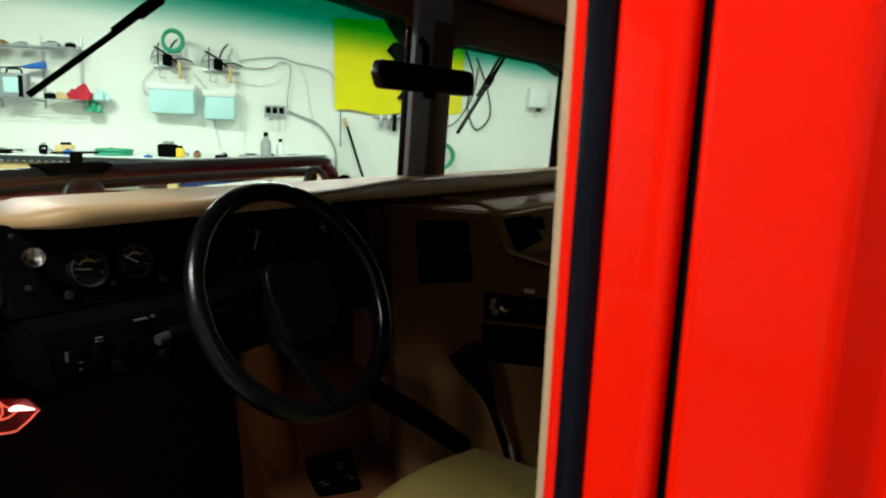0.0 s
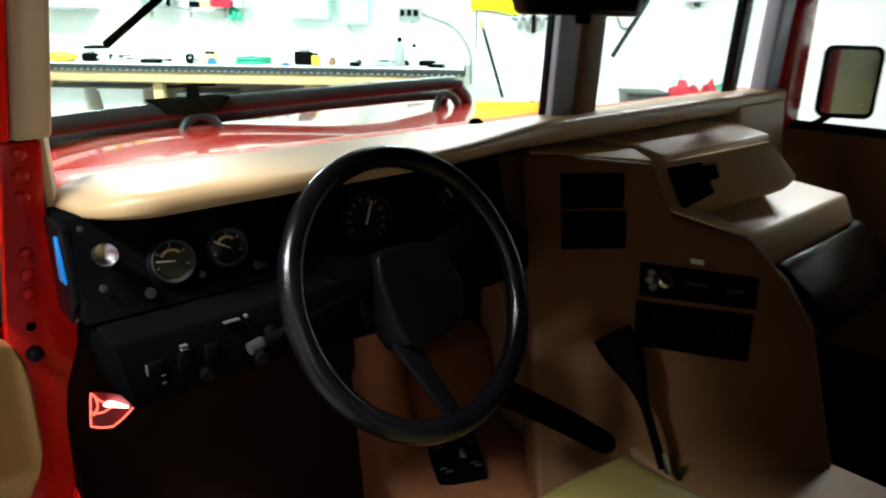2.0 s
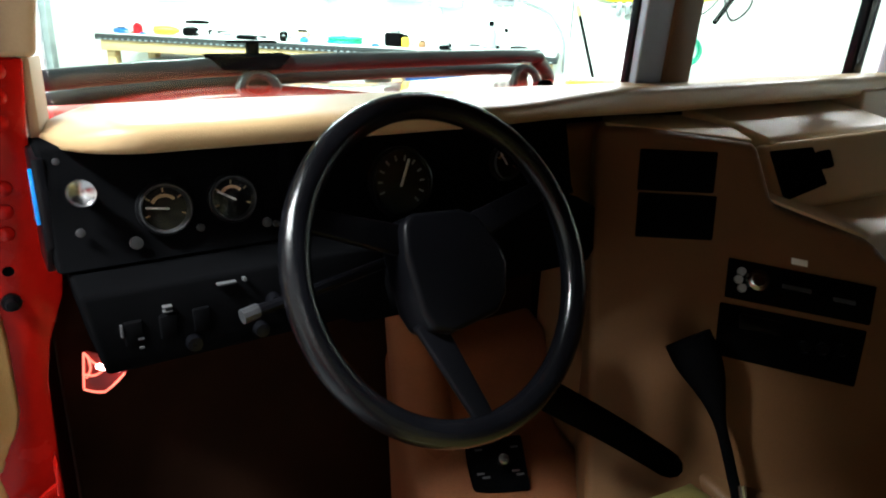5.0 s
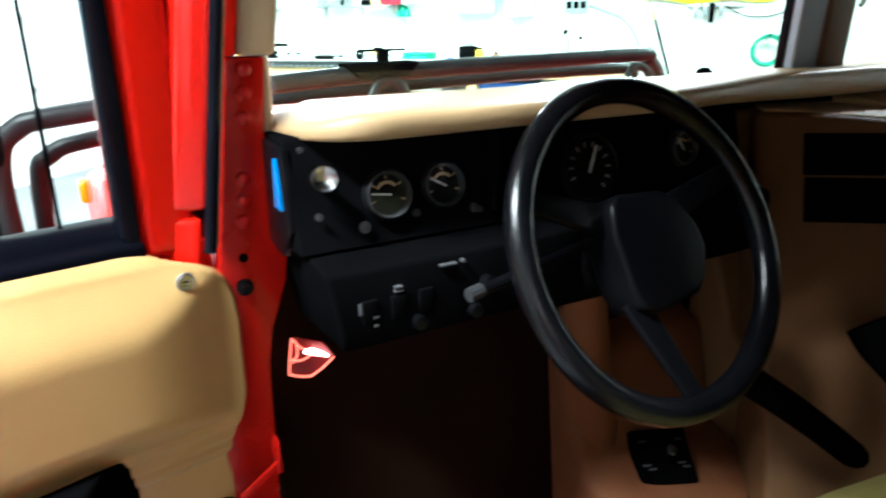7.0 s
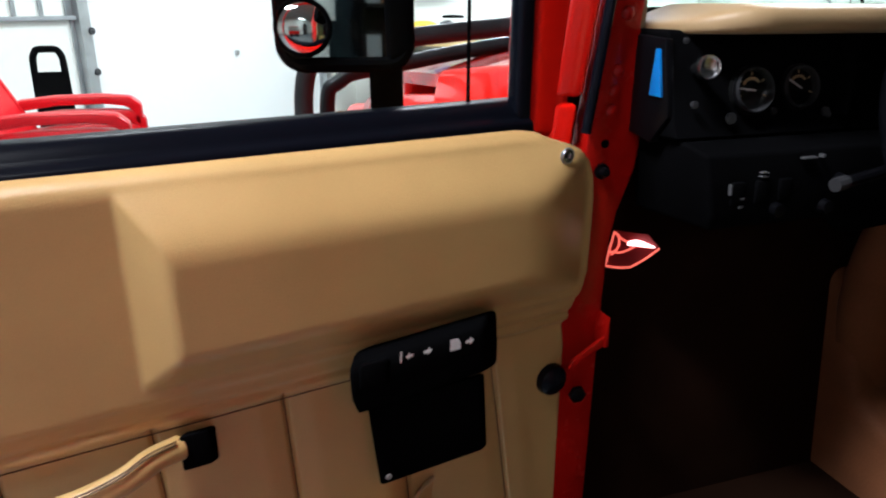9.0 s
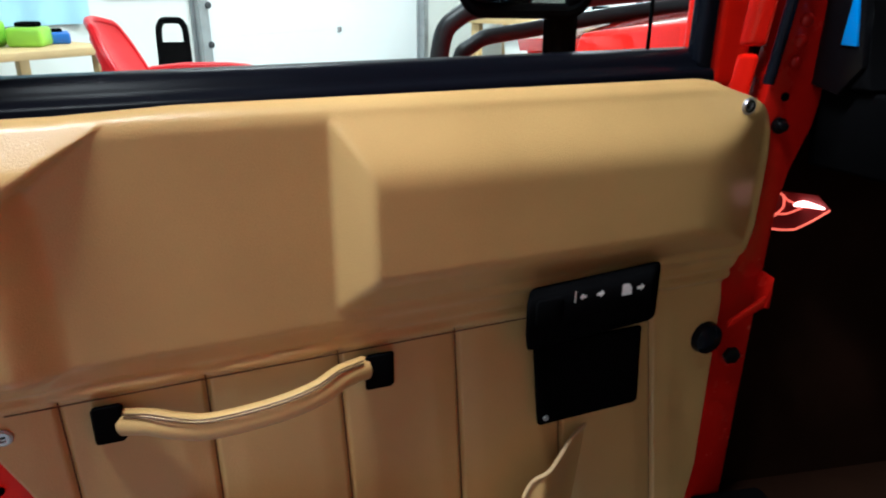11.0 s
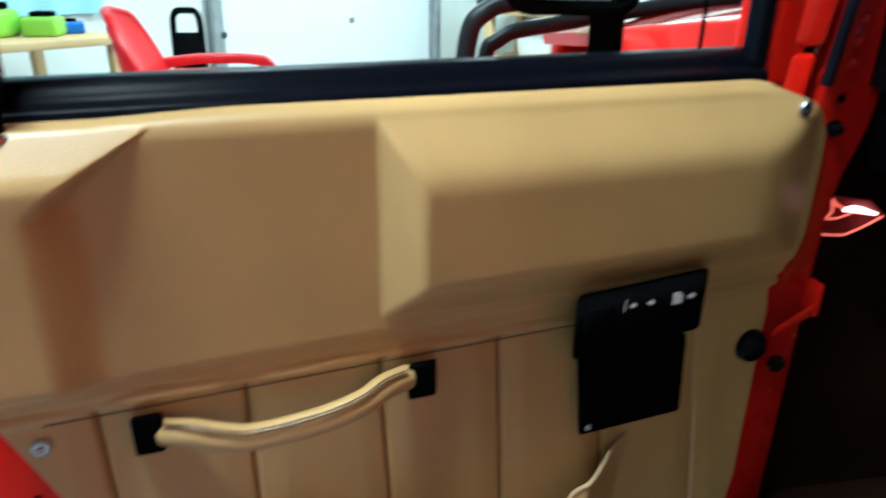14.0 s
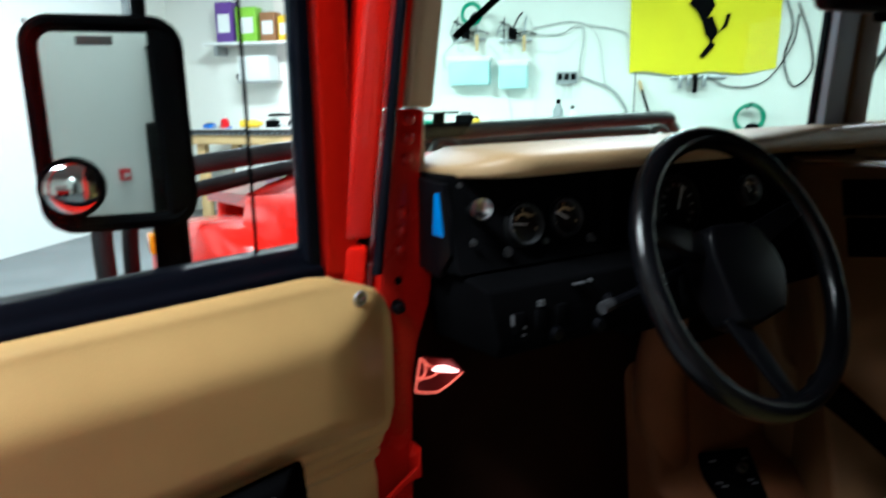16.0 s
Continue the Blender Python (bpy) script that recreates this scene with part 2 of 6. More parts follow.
def ring(major, minor, m, seg=64, sides=14):
    bm = bmesh.new()
    rs = []
    for i in range(seg):
        a = 2 * math.pi * i / seg
        rs.append([bm.verts.new(((major + minor * math.cos(2 * math.pi * k / sides)) * math.cos(a), (major + minor * math.cos(2 * math.pi * k / sides)) * math.sin(a), minor * math.sin(2 * math.pi * k / sides))) for k in range(sides)])
    for i in range(seg):
        a, b = rs[i], rs[(i + 1) % seg]
        for k in range(sides):
            bm.faces.new((a[k], b[k], b[(k + 1) % sides], a[(k + 1) % sides]))
    bmesh.ops.recalc_face_normals(bm, faces=bm.faces)
    bm.transform(m)
    return bm


def sheet(fn, nu, nv, thick=0.0):
    """A surface fn(a, b), a and b from 0 to 1."""
    bm = bmesh.new()
    vs = [[bm.verts.new(fn(i / nu, j / nv)) for j in range(nv + 1)] for i in range(nu + 1)]
    for i in range(nu):
        for j in range(nv):
            bm.faces.new((vs[i][j], vs[i + 1][j], vs[i + 1][j + 1], vs[i][j + 1]))
    bmesh.ops.recalc_face_normals(bm, faces=bm.faces)
    if thick:
        bmesh.ops.solidify(bm, geom=bm.faces[:], thickness=thick)
    return bm


def facing(at, normal, up=(0, 0, 1)):
    """A matrix whose z axis is the normal."""
    z = Vector(normal).normalized()
    x = Vector(up).cross(z).normalized()
    y = z.cross(x)
    m = Matrix((x, y, z)).transposed().to_4x4()
    return Matrix.Translation(at) @ m


def rounded(w, h, r, k=5):
    """A rectangle with rounded corners, half as wide as w and h say."""
    out = []
    for cx, cy, a0 in ((w - r, h - r, 0), (-w + r, h - r, 90), (-w + r, -h + r, 180), (w - r, -h + r, 270)):
        out += [(cx + r * math.cos(radians(a0 + 90 * i / k)), cy + r * math.sin(radians(a0 + 90 * i / k))) for i in range(k + 1)]
    return out


def step(a, b, v):
    t = min(1, max(0, (v - a) / (b - a)))
    return t * t * (3 - 2 * t)


def along(pairs, v):
    """Linear interpolation in (key, value) pairs with rising keys."""
    if v <= pairs[0][0]:
        return pairs[0][1]
    for (a, p), (b, q) in zip(pairs, pairs[1:]):
        if v <= b:
            return p + (q - p) * (v - a) / (b - a)
    return pairs[-1][1]


# ---- room shell ----
def rbox(a0, a1, b0, b1, z0, z1, w=0.0, seg=1):
    bm = box(a0, a1, b0, b1, z0, z1, w, seg)
    bm.transform(PLACED)
    return bm


A0, A1, B0, B1 = -4.63, 5.6, -5.0, 6.5
tagged(part("floor", rbox(A0 - 0.2, A1 + 0.2, B0 - 0.2, B1 + 0.2, -0.12, 0), CONCRETE, smooth=False), "grey polished concrete garage floor", "floor", kind="structure")
# Ceiling out of view, darkened to cut light bounced onto the door
tagged(part("ceiling", rbox(A0 - 0.2, A1 + 0.2, B0 - 0.2, B1 + 0.2, ROOF, ROOF + 0.12), CEILING, smooth=False), "dark grey garage ceiling, out of view", "ceiling", kind="structure")
tagged(part("wall_bench", rbox(A0, A1, B1, B1 + 0.15, 0, ROOF), WALL, smooth=False), "white painted garage wall behind the workbench", "wall", kind="structure")
tagged(part("wall_back", rbox(A0, A1, B0 - 0.15, B0, 0, ROOF), WALL, smooth=False), "white painted garage wall", "wall", kind="structure")
tagged(part("wall_right", rbox(A1, A1 + 0.15, B0, B1, 0, ROOF), WALL, smooth=False), "white painted garage wall", "wall", kind="structure")
GD0, GD1, GDH = 2.87, 5.8, 2.36
wl = rbox(A0 - 0.15, A0, B0, GD0, 0, ROOF)
wall_left = tagged(part("wall_left", wl, WALL, smooth=False), "white painted wall beside the garage door", "wall", kind="structure")
tagged(part("wall_left_end", rbox(A0 - 0.15, A0, GD1, B1, 0, ROOF), WALL, smooth=False), "white painted wall beside the garage door", "wall", kind="structure")
tagged(part("wall_left_head", rbox(A0 - 0.15, A0, GD0, GD1, GDH, ROOF), WALL, smooth=False), "white painted wall over the garage door", "wall", kind="structure")

# sectional garage door with five panels, bolts and tracks
gd = holder("garage_door", room(A0, (GD0 + GD1) / 2, 0), "white sectional garage door, closed, with steel tracks", "garage door", kind="structure")
JOINTS = (0.0, 0.8, 1.39, 1.98, GDH)
for i in range(4):
    p = part("panel", rbox(A0 - 0.05, A0 - 0.005, GD0 + 0.01, GD1 - 0.01, JOINTS[i], JOINTS[i + 1] - 0.0006, 0.0005, 1), WALL_GD, gd)
    for b in (GD0 + 1.6,):
        part("hinge", rbox(A0 - 0.01, A0 + 0.02, b - 0.022, b + 0.022, JOINTS[i + 1] - 0.025, JOINTS[i + 1] + 0.02 if i < 3 else GDH - 0.01, 0.004), GREY_STEEL, gd)
for z in (0.45, 0.75, 1.05, 1.35, 1.65):
    part("track_bolt", lathe([(0.028, 0), (0.026, 0.012), (0.012, 0.016), (0, 0.016)], facing(room(A0 + 0.08, GD0 - 0.03 + 0.03 * math.sin(z * 20), z), E1), 10), DARK_GREY, gd)
for b in (GD0 - 0.07, GD1 + 0.02):
    part("track", rbox(A0, A0 + 0.08, b - 0.02, b + 0.07, 0.02, GDH + 0.1, 0.004), GREY_STEEL, gd)
    part("track_plate", rbox(A0, A0 + 0.015, b - 0.05, b + 0.1, 0, GDH + 0.1, 0.002), GREY_STEEL, gd)

# ---- lamps ----
# Unseen fixtures, added to light wall, ledge, door trim and mirrored back wall
LIGHTS = [(-2.2, 4.3), (0.64, 3.9), (2.9, 3.6), (-0.8, -1.2), (-2.7, 1.6), (2.3, -4.15)]
LIGHT_POWER = [210, 140, 170, 165, 90, 16]
for (a, b), watts in zip(LIGHTS, LIGHT_POWER):
    h = holder("ceiling_light", room(a, b, ROOF), "unseen white fluorescent ceiling light with two lit tubes", "ceiling light", "ceiling lights")
    part("housing", rbox(a - 0.65, a + 0.65, b - 0.12, b + 0.12, ROOF - 0.06, ROOF - 0.002, 0.008), WHITE, h)
    for s in (-0.06, 0.06):
        part("lamp_tube", tube([room(a - 0.6, b + s, ROOF - 0.09), room(a + 0.6, b + s, ROOF - 0.09)], 0.014, 10, curve=False), LAMP, h)
    d = bpy.data.lights.new("fluorescent", "AREA")
    d.shape, d.size, d.size_y, d.energy, d.color = "RECTANGLE", 1.25, 0.25, watts, (1.0, 0.97, 0.9)
    o = new("fluorescent", d)
    o.matrix_basis = Matrix.Translation(room(a, b, ROOF - 0.13)) @ ROOM

# ---- the vehicle ----
car = holder("off_road_vehicle", (0.97, 0.2, 0), "red wide off-road vehicle with tan interior, driver door open", "car")

# left front door jamb and windshield pillar
ZT = 1.78


def plan(pts):
    return lambda z0, z1, w=0.003: slab(pts, lambda a, b, t: (a, b, t), z0, z1, w)


def raked(a, b, z):
    """Pillar parts lean inwards with height."""
    return (a + 0.135 * (z - 1.348), b, z)


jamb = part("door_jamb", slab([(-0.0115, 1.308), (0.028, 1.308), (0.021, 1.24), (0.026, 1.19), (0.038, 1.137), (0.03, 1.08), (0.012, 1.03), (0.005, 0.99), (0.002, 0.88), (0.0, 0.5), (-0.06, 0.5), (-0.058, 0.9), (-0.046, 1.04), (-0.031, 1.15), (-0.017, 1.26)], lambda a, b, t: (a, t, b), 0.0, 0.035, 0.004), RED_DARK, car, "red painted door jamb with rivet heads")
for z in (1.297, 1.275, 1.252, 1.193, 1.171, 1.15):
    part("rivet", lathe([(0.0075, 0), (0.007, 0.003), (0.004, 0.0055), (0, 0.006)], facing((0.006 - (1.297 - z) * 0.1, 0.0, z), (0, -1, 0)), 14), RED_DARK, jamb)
part("bolt", lathe([(0.009, 0), (0.009, 0.004), (0.006, 0.005), (0.005, 0.012), (0, 0.013)], facing((-0.0145, 0.0, 1.082), (0, -1, 0)), 12), BLACK_GLOSS, jamb, "black door stop bolt")
part("hole", lathe([(0.005, 0), (0.005, 0.001), (0, 0.001)], facing((-0.0125, 0.0, 1.113), (0, -1, 0)), 12), BLACK, jamb)
part("body_pillar", slab([(-0.055, 0.034), (-0.047, 0.012), (-0.016, 0.004), (-0.016, 0.1), (-0.055, 0.1)], raked, 1.165, ZT, 0.006, 4), HOOD_RED, car, "red painted windshield pillar")
part("body_side", slab([(-0.054, 0.03), (-0.046, 0.012), (-0.02, 0.004), (-0.02, 0.1), (-0.054, 0.1)], raked, 0.9, 1.158, 0.006, 4), RED, car)
part("jamb_strip", slab([(-0.0065, 0.0), (0.006, 0.0), (0.006, 0.035), (-0.0065, 0.035)], raked, 1.3085, ZT, 0.003), RED, car)
part("door_seal", tube([raked(-0.0165, -0.014, z) for z in (1.129, 1.2, 1.3, 1.5, ZT)], 0.006, 14, curve=False), RUBBER, car, "black rubber door seal")
part("seal_lip", slab([(-0.011, -0.01), (-0.0075, -0.01), (-0.0075, -0.001), (-0.011, -0.001)], raked, 1.13, ZT, 0.001), TAN_TRIM, car, "thin tan lip of the door seal")
part("pillar_trim", slab([(0.0065, -0.004), (0.043, -0.003), (0.047, 0.05), (0.0065, 0.05)], raked, 1.309, ZT, 0.006, 3), TAN_TRIM, car, "tan painted windshield pillar")
part("pillar_foot", slab([(0.024, 0.01), (0.033, 0.01), (0.046, 0.05), (0.024, 0.05)], lambda a, b, t: (a, b, t), 1.2, 1.308, 0.003, 2), TAN_TRIM, car)
# windshield frame
RAKE = 0.05  # the windshield leans back over the dash
post = part("centre_post", slab([(0.872, 0.02), (1.0, 0.02), (0.99, 0.048), (0.882, 0.048)], lambda a, b, t: (a, b - (t - 1.26) * RAKE, t), 1.235, ZT, 0.006, 3), POST_GREY, car, "tan and grey windshield centre post")
# Cover and header tan are darkened for shade facing the cabin
part("post_cover", slab([(0.934, 0.0135), (1.004, 0.0135), (1.004, 0.045), (0.934, 0.045)], lambda a, b, t: (a, b - (t - 1.26) * RAKE, t), 1.236, 1.6, 0.006, 3), TAN_SHADED, post, "tan trim cover, darkened for shade")
for x in (0.876, 0.989):
    part("post_rubber", slab([(x, 0.04), (x + 0.012, 0.04), (x + 0.012, 0.056), (x, 0.056)], lambda a, b, t: (a, b - (t - 1.26) * RAKE, t), 1.24, 1.62, 0.003), RUBBER, post)
part("windshield_pillar", slab([(1.745, 0.0), (1.83, 0.0), (1.835, 0.05), (1.75, 0.05)], lambda a, b, t: (a, b - (t - 1.26) * RAKE, t), 1.235, ZT, 0.01, 3), POST_GREY, car, "blue-grey windshield pillar")
part("windshield_bar", slab([(1.62, 0.04), (1.665, 0.04), (1.665, 0.065), (1.62, 0.065)], lambda a, b, t: (a, b - (t - 1.26) * RAKE, t), 1.24, 1.62, 0.006, 3), RUBBER, car)
part("windshield_header", slab([(-0.01, 1.645), (0.5, 1.62), (0.86, 1.596), (0.9, 1.56), (0.99, 1.52), (1.02, 1.53), (1.04, 1.552), (1.09, 1.567), (1.55, 1.564), (1.6, 1.556), (1.66, 1.54), (1.97, 1.53), (1.97, ZT), (-0.01, ZT)], lambda a, b, t: (a, t, b), 0.022, 0.09, 0.003, 2), TAN_SHADED, car, "tan windshield header, darkened for shade")
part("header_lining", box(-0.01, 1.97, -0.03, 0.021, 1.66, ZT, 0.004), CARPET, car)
part("cowl", box(0.02, 1.96, 0.062, 0.16, 1.17, 1.245, 0.01, 3), RED, car)
for x0, x1 in ((0.05, 0.872), (0.98, 1.745)):
    part("windshield_glass", slab([(x0, 0.052), (x1, 0.052), (x1, 0.056), (x0, 0.056)], lambda a, b, t: (a, b - (t - 1.26) * RAKE, t), 1.235, 1.645, 0.0), WINDSHIELD, car, smooth=False).visible_shadow = False
for (p, q) in (((0.133, 1.395), (0.5, 1.68)), ((1.172, 1.357), (1.45, 1.63))):
    a, b = Vector((p[0], 0.1, p[1])), Vector((q[0], 0.1, q[1]))
    w = part("windshield_wiper", tube([a, b], 0.005, 8, curve=False), BLACK, car)
    c = a.lerp(b, 0.35)
    part("wiper_arm", tube([c + Vector((0.0, 0.008, 0.004)), b + Vector((0.02, 0.012, 0.03))], 0.004, 8, curve=False), BLACK, w)
    part("wiper_bridge", tube([a.lerp(b, 0.46), a.lerp(b, 0.56)], 0.0085, 8, curve=False), BLACK, w)

# roof, floor, far side and rear of the cabin
part("roof", box(-0.02, 1.98, -1.9, 0.09, ZT - 0.005, ZT + 0.05, 0.02, 3), RED, car)
# Unseen blocks above the door opening, added to keep lamp light off the cabin
part("light_block", box(-0.03, 0.06, -0.86, -0.2, 1.485, ZT, 0.02, 3), BLACK, car)
part("light_block", box(-0.02, 0.05, -0.2, 0.0, 1.575, ZT, 0.01, 3), BLACK, car)
part("washer_nozzle", lathe([(0.012, 0), (0.012, 0.008), (0.007, 0.013), (0, 0.014)], Matrix.Translation((0.7, 0.045, 1.255)), 14), BLACK, car)
# Headliner coloured near-black so less light bounces inside
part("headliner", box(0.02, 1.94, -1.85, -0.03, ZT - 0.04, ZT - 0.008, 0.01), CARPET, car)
part("sun_visor", slab([(0.15, -0.02), (0.78, -0.02), (0.78, -0.2), (0.15, -0.2)], lambda a, b, t: (a, b, t - b * 0.0), 1.66, 1.685, 0.008), TAN_SHADED, car)
part("sun_visor", slab([(1.05, -0.02), (1.75, -0.02), (1.75, -0.2), (1.05, -0.2)], lambda a, b, t: (a, b, t), 1.66, 1.685, 0.008), TAN_SHADED, car)
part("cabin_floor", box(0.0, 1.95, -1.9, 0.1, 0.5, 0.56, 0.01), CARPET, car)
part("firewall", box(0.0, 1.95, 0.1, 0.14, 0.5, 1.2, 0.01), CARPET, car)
part("rear_wall", box(0.0, 1.95, -1.95, -1.88, 0.5, ZT, 0.01), TAN_SHADED, car)
# Sill coloured black for the shadow it lies in
part("sill", box(-0.05, 0.06, -0.86, 0.0, 0.42, 0.58, 0.01), BLACK, car)

# door pillar behind the driver and closed rear door
bp = part("rear_pillar", slab([(-0.009, -0.8125), (-0.019, -0.851), (0.05, -0.851), (0.05, -0.8125)], lambda a, b, t: (a, b, t), 0.45, ZT, 0.007, 5), RED, car, "red door pillar behind the driver")
part("pillar_seal", tube([(-0.0005, -0.8045, 0.5), (-0.0005, -0.8045, ZT)], 0.0088, 14, curve=False), RUBBER, bp, "black rubber door seal")
part("pillar_flange", box(0.001, 0.05, -0.7965, -0.787, 0.5, ZT, 0.003, 3), RED, bp)
part("pillar_trim", box(0.0075, 0.07, -0.788, -0.779, 0.5, ZT, 0.004, 3), TAN_TRIM, bp)
part("belt_guide", box(0.014, 0.022, -0.781, -0.776, 1.36, 1.4, 0.002), TAN_TRIM, bp)
rd = part("rear_door", slab([(-0.022, -0.8575), (-0.026, -0.915), (-0.006, -0.935), (-0.006, -1.75), (0.03, -1.75), (0.03, -0.8575)], lambda a, b, t: (a, b, t), 0.45, ZT, 0.007, 5), RED, car, "red closed rear door")
part("door_gap_rubber", box(-0.008, 0.02, -0.858, -0.85, 0.45, ZT, 0.0), BLACK, rd)

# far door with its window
fd = part("passenger_door", box(1.89, 1.95, -0.88, 0.0, 0.5, 1.155, 0.01), TAN_SHADED, car, "tan trimmed passenger door, closed")
part("window_rail", box(1.885, 1.925, -0.88, 0.0, 1.15, 1.17, 0.004), BLACK, fd)
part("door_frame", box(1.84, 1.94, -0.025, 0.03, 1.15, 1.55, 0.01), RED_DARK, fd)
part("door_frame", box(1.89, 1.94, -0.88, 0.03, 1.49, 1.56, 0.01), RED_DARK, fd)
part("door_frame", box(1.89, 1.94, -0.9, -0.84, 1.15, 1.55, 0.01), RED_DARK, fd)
part("window_glass", box(1.912, 1.916, -0.86, -0.02, 1.16, 1.5, 0), GLASS, fd, smooth=False).visible_shadow = False
# Roof and rear sides coloured near-black to stand in for shade
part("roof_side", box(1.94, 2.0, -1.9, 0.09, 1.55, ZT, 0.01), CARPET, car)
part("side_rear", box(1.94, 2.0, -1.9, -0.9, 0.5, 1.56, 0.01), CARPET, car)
part("side_rear", box(-0.03, 0.03, -1.9, -1.75, 0.5, ZT, 0.01), RED, car)

# dash pad: swept section, deeper before the driver
def pad_point(a, b):
    x = 0.03 + 1.78 * (a * a * 0.4 + a * 0.6)
    nose = max(0.0, 1 - (max(0.0, 0.105 - x) / 0.075) ** 2) ** 0.5
    front = -0.105 * (1 - step(0.45, 0.85, x)) - 0.03 * step(0.45, 0.85, x)
    front = 0.012 + (front - 0.012) * nose
    top, low = 1.262, 1.232 - 0.014 * step(0.5, 0.9, x)
    top = low + 0.006 + (top - low - 0.006) * min(1.0, max(0.0, (x - 0.03) / 0.05)) ** 0.75
    th = b * math.pi * 2
    # rounded section: back top, front top, front low, back low
    cy, hy = (front + 0.055) / 2, (0.055 - front) / 2
    cz, hz = (top + low) / 2, (top - low) / 2
    c, s = math.cos(th), math.sin(th)
    e = 0.35
    return (x, cy + hy * math.copysign(abs(c) ** e, c), cz + hz * math.copysign(abs(s) ** (e + 0.25), s))


pad = sheet(pad_point, 90, 28)
bmesh.ops.remove_doubles(pad, verts=pad.verts, dist=1e-5)
bmesh.ops.holes_fill(pad, edges=[e for e in pad.edges if e.is_boundary], sides=0)
part("dash_pad", pad, PAD, car, "smooth tan padded dash top", angle=60)

# driver's instrument panel
ip = part("instrument_panel", slab([(0.03, 1.236), (-0.045, 1.236), (-0.055, 1.2), (-0.07, 1.14), (-0.078, 1.128), (0.03, 1.12)], lambda a, b, t: (t, a, b), 0.022, 0.66, 0.005, 3), BLACK, car, "matt black instrument panel")
part("switch_panel", slab([(0.02, 1.126), (-0.082, 1.126), (-0.118, 1.12), (-0.124, 1.06), (-0.115, 1.04), (0.02, 1.03)], lambda a, b, t: (t + (1.126 - b) * 0.28 * (0.66 - t), a, b), 0.03, 0.66, 0.005, 3), BLACK, ip)


def dial(x, y, z, r, sweep, needle, cream=True):
    m = facing((x, y, z), (0.0, -0.97, 0.22))
    d = part("gauge", lathe([(r * 1.14, 0), (r * 1.14, 0.007), (r * 1.05, 0.009), (r, 0.005), (0, 0.005)], m, 32), DIAL, ip)
    part("bezel", ring(r * 1.08, r * 0.07, m @ Matrix.Translation((0, 0, 0.007)), 36, 8), BLACK_GLOSS, d)
    n = 5 if r < 0.03 else 11
    for i in range(n):
        a = radians(200 - sweep * i / (n - 1))
        p = Vector((math.cos(a), math.sin(a), 0))
        bm = box(-r * 0.09, r * 0.09, -r * 0.03, r * 0.03, 0, 0.0006, 0)
        bm.transform(m @ Matrix.Translation(p * r * 0.78 + Vector((0, 0, 0.0054))) @ Matrix.Rotation(a, 4, "Z"))
        part("mark", bm, TAN if cream else GREYP, d, smooth=False)
    bm = box(-r * 0.15, r * 0.78, -r * 0.04, r * 0.04, 0, 0.001, 0)
    bm.transform(m @ Matrix.Translation((0, 0, 0.0066)) @ Matrix.Rotation(radians(needle), 4, "Z"))
    part("needle", bm, MARK, d, smooth=False)
    if cream:
        bm = bmesh.new()
        prev = None
        for i in range(13):
            a = radians(150 - 110 * i / 12)
            q = [bm.verts.new((rr * r * math.cos(a), rr * r * math.sin(a), 0.0056)) for rr in (0.48, 0.62)]
            if prev:
                bm.faces.new((prev[0], prev[1], q[1], q[0]))
            prev = q
        bmesh.ops.recalc_face_normals(bm, faces=bm.faces)
        bm.transform(m)
        part("scale_band", bm, TAN, d, smooth=False)
    if cream:
        part("inner_ring", lathe([(r * 1.04, 0.013), (r * 1.0, 0.013), (r * 0.9, 0.0056), (r * 0.9, 0.005), (r * 1.04, 0.005)], m, 32, True), DARK_GREY, d, "grey inner ring")
    part("gauge_glass", lathe([(r * 1.0, 0.0108), (r * 0.7, 0.0112), (r * 0.35, 0.0114), (0, 0.0115), (r * 1.0, 0.0106)], m, 32, True), GAUGE_GLASS, d).visible_shadow = False
    return d


dial(0.119, -0.062, 1.174, 0.0225, 220, 172)
dial(0.185, -0.058, 1.175, 0.0215, 220, 150)
dial(0.379, -0.066, 1.172, 0.036, 250, 65, False)
dial(0.535, -0.064, 1.18, 0.02, 220, 120)
kn = part("headlight_knob", lathe([(0.006, 0), (0.006, 0.012), (0.0115, 0.016), (0.0125, 0.024), (0.0118, 0.027), (0.0108, 0.0265), (0.0098, 0.023), (0.005, 0.021), (0, 0.0205)], facing((0.051, -0.058, 1.198), (-0.1, -0.97, 0.15)), 28), STEEL, ip, "bright steel pull knob")
for x, y, z, r in ((0.089, -0.075, 1.148, 0.006), (0.035, -0.058, 1.226, 0.003), (0.045, -0.07, 1.163, 0.004), (0.215, -0.075, 1.15, 0.005), (0.15, -0.068, 1.152, 0.004), (0.227, -0.068, 1.145, 0.0035)):
    part("button", lathe([(r, 0), (r, 0.003), (r * 0.6, 0.0035), (0, 0.0035)], facing((x, y, z), (0, -1, 0.2)), 14), DARK_GREY, ip)
part("panel_frame", box(0.235, 0.243, -0.085, -0.06, 1.145, 1.232, 0.003), BLACK, ip)
part("side_cap", slab([(0.03, 1.232), (-0.05, 1.228), (-0.066, 1.15), (-0.04, 1.12), (0.03, 1.13)], lambda a, b, t: (t, a, b), 0.017, 0.027, 0.002), BLACK_GLOSS, ip)
# Blue reflection on the glossy panel corner, painted as a strip
part("side_reflection", slab([(-0.045, 1.218), (-0.039, 1.218), (-0.034, 1.17), (-0.056, 1.17)], lambda a, b, t: (t, a, b), 0.014, 0.018, 0.001), SKYBLUE, ip, "blue reflection painted along the panel edge")
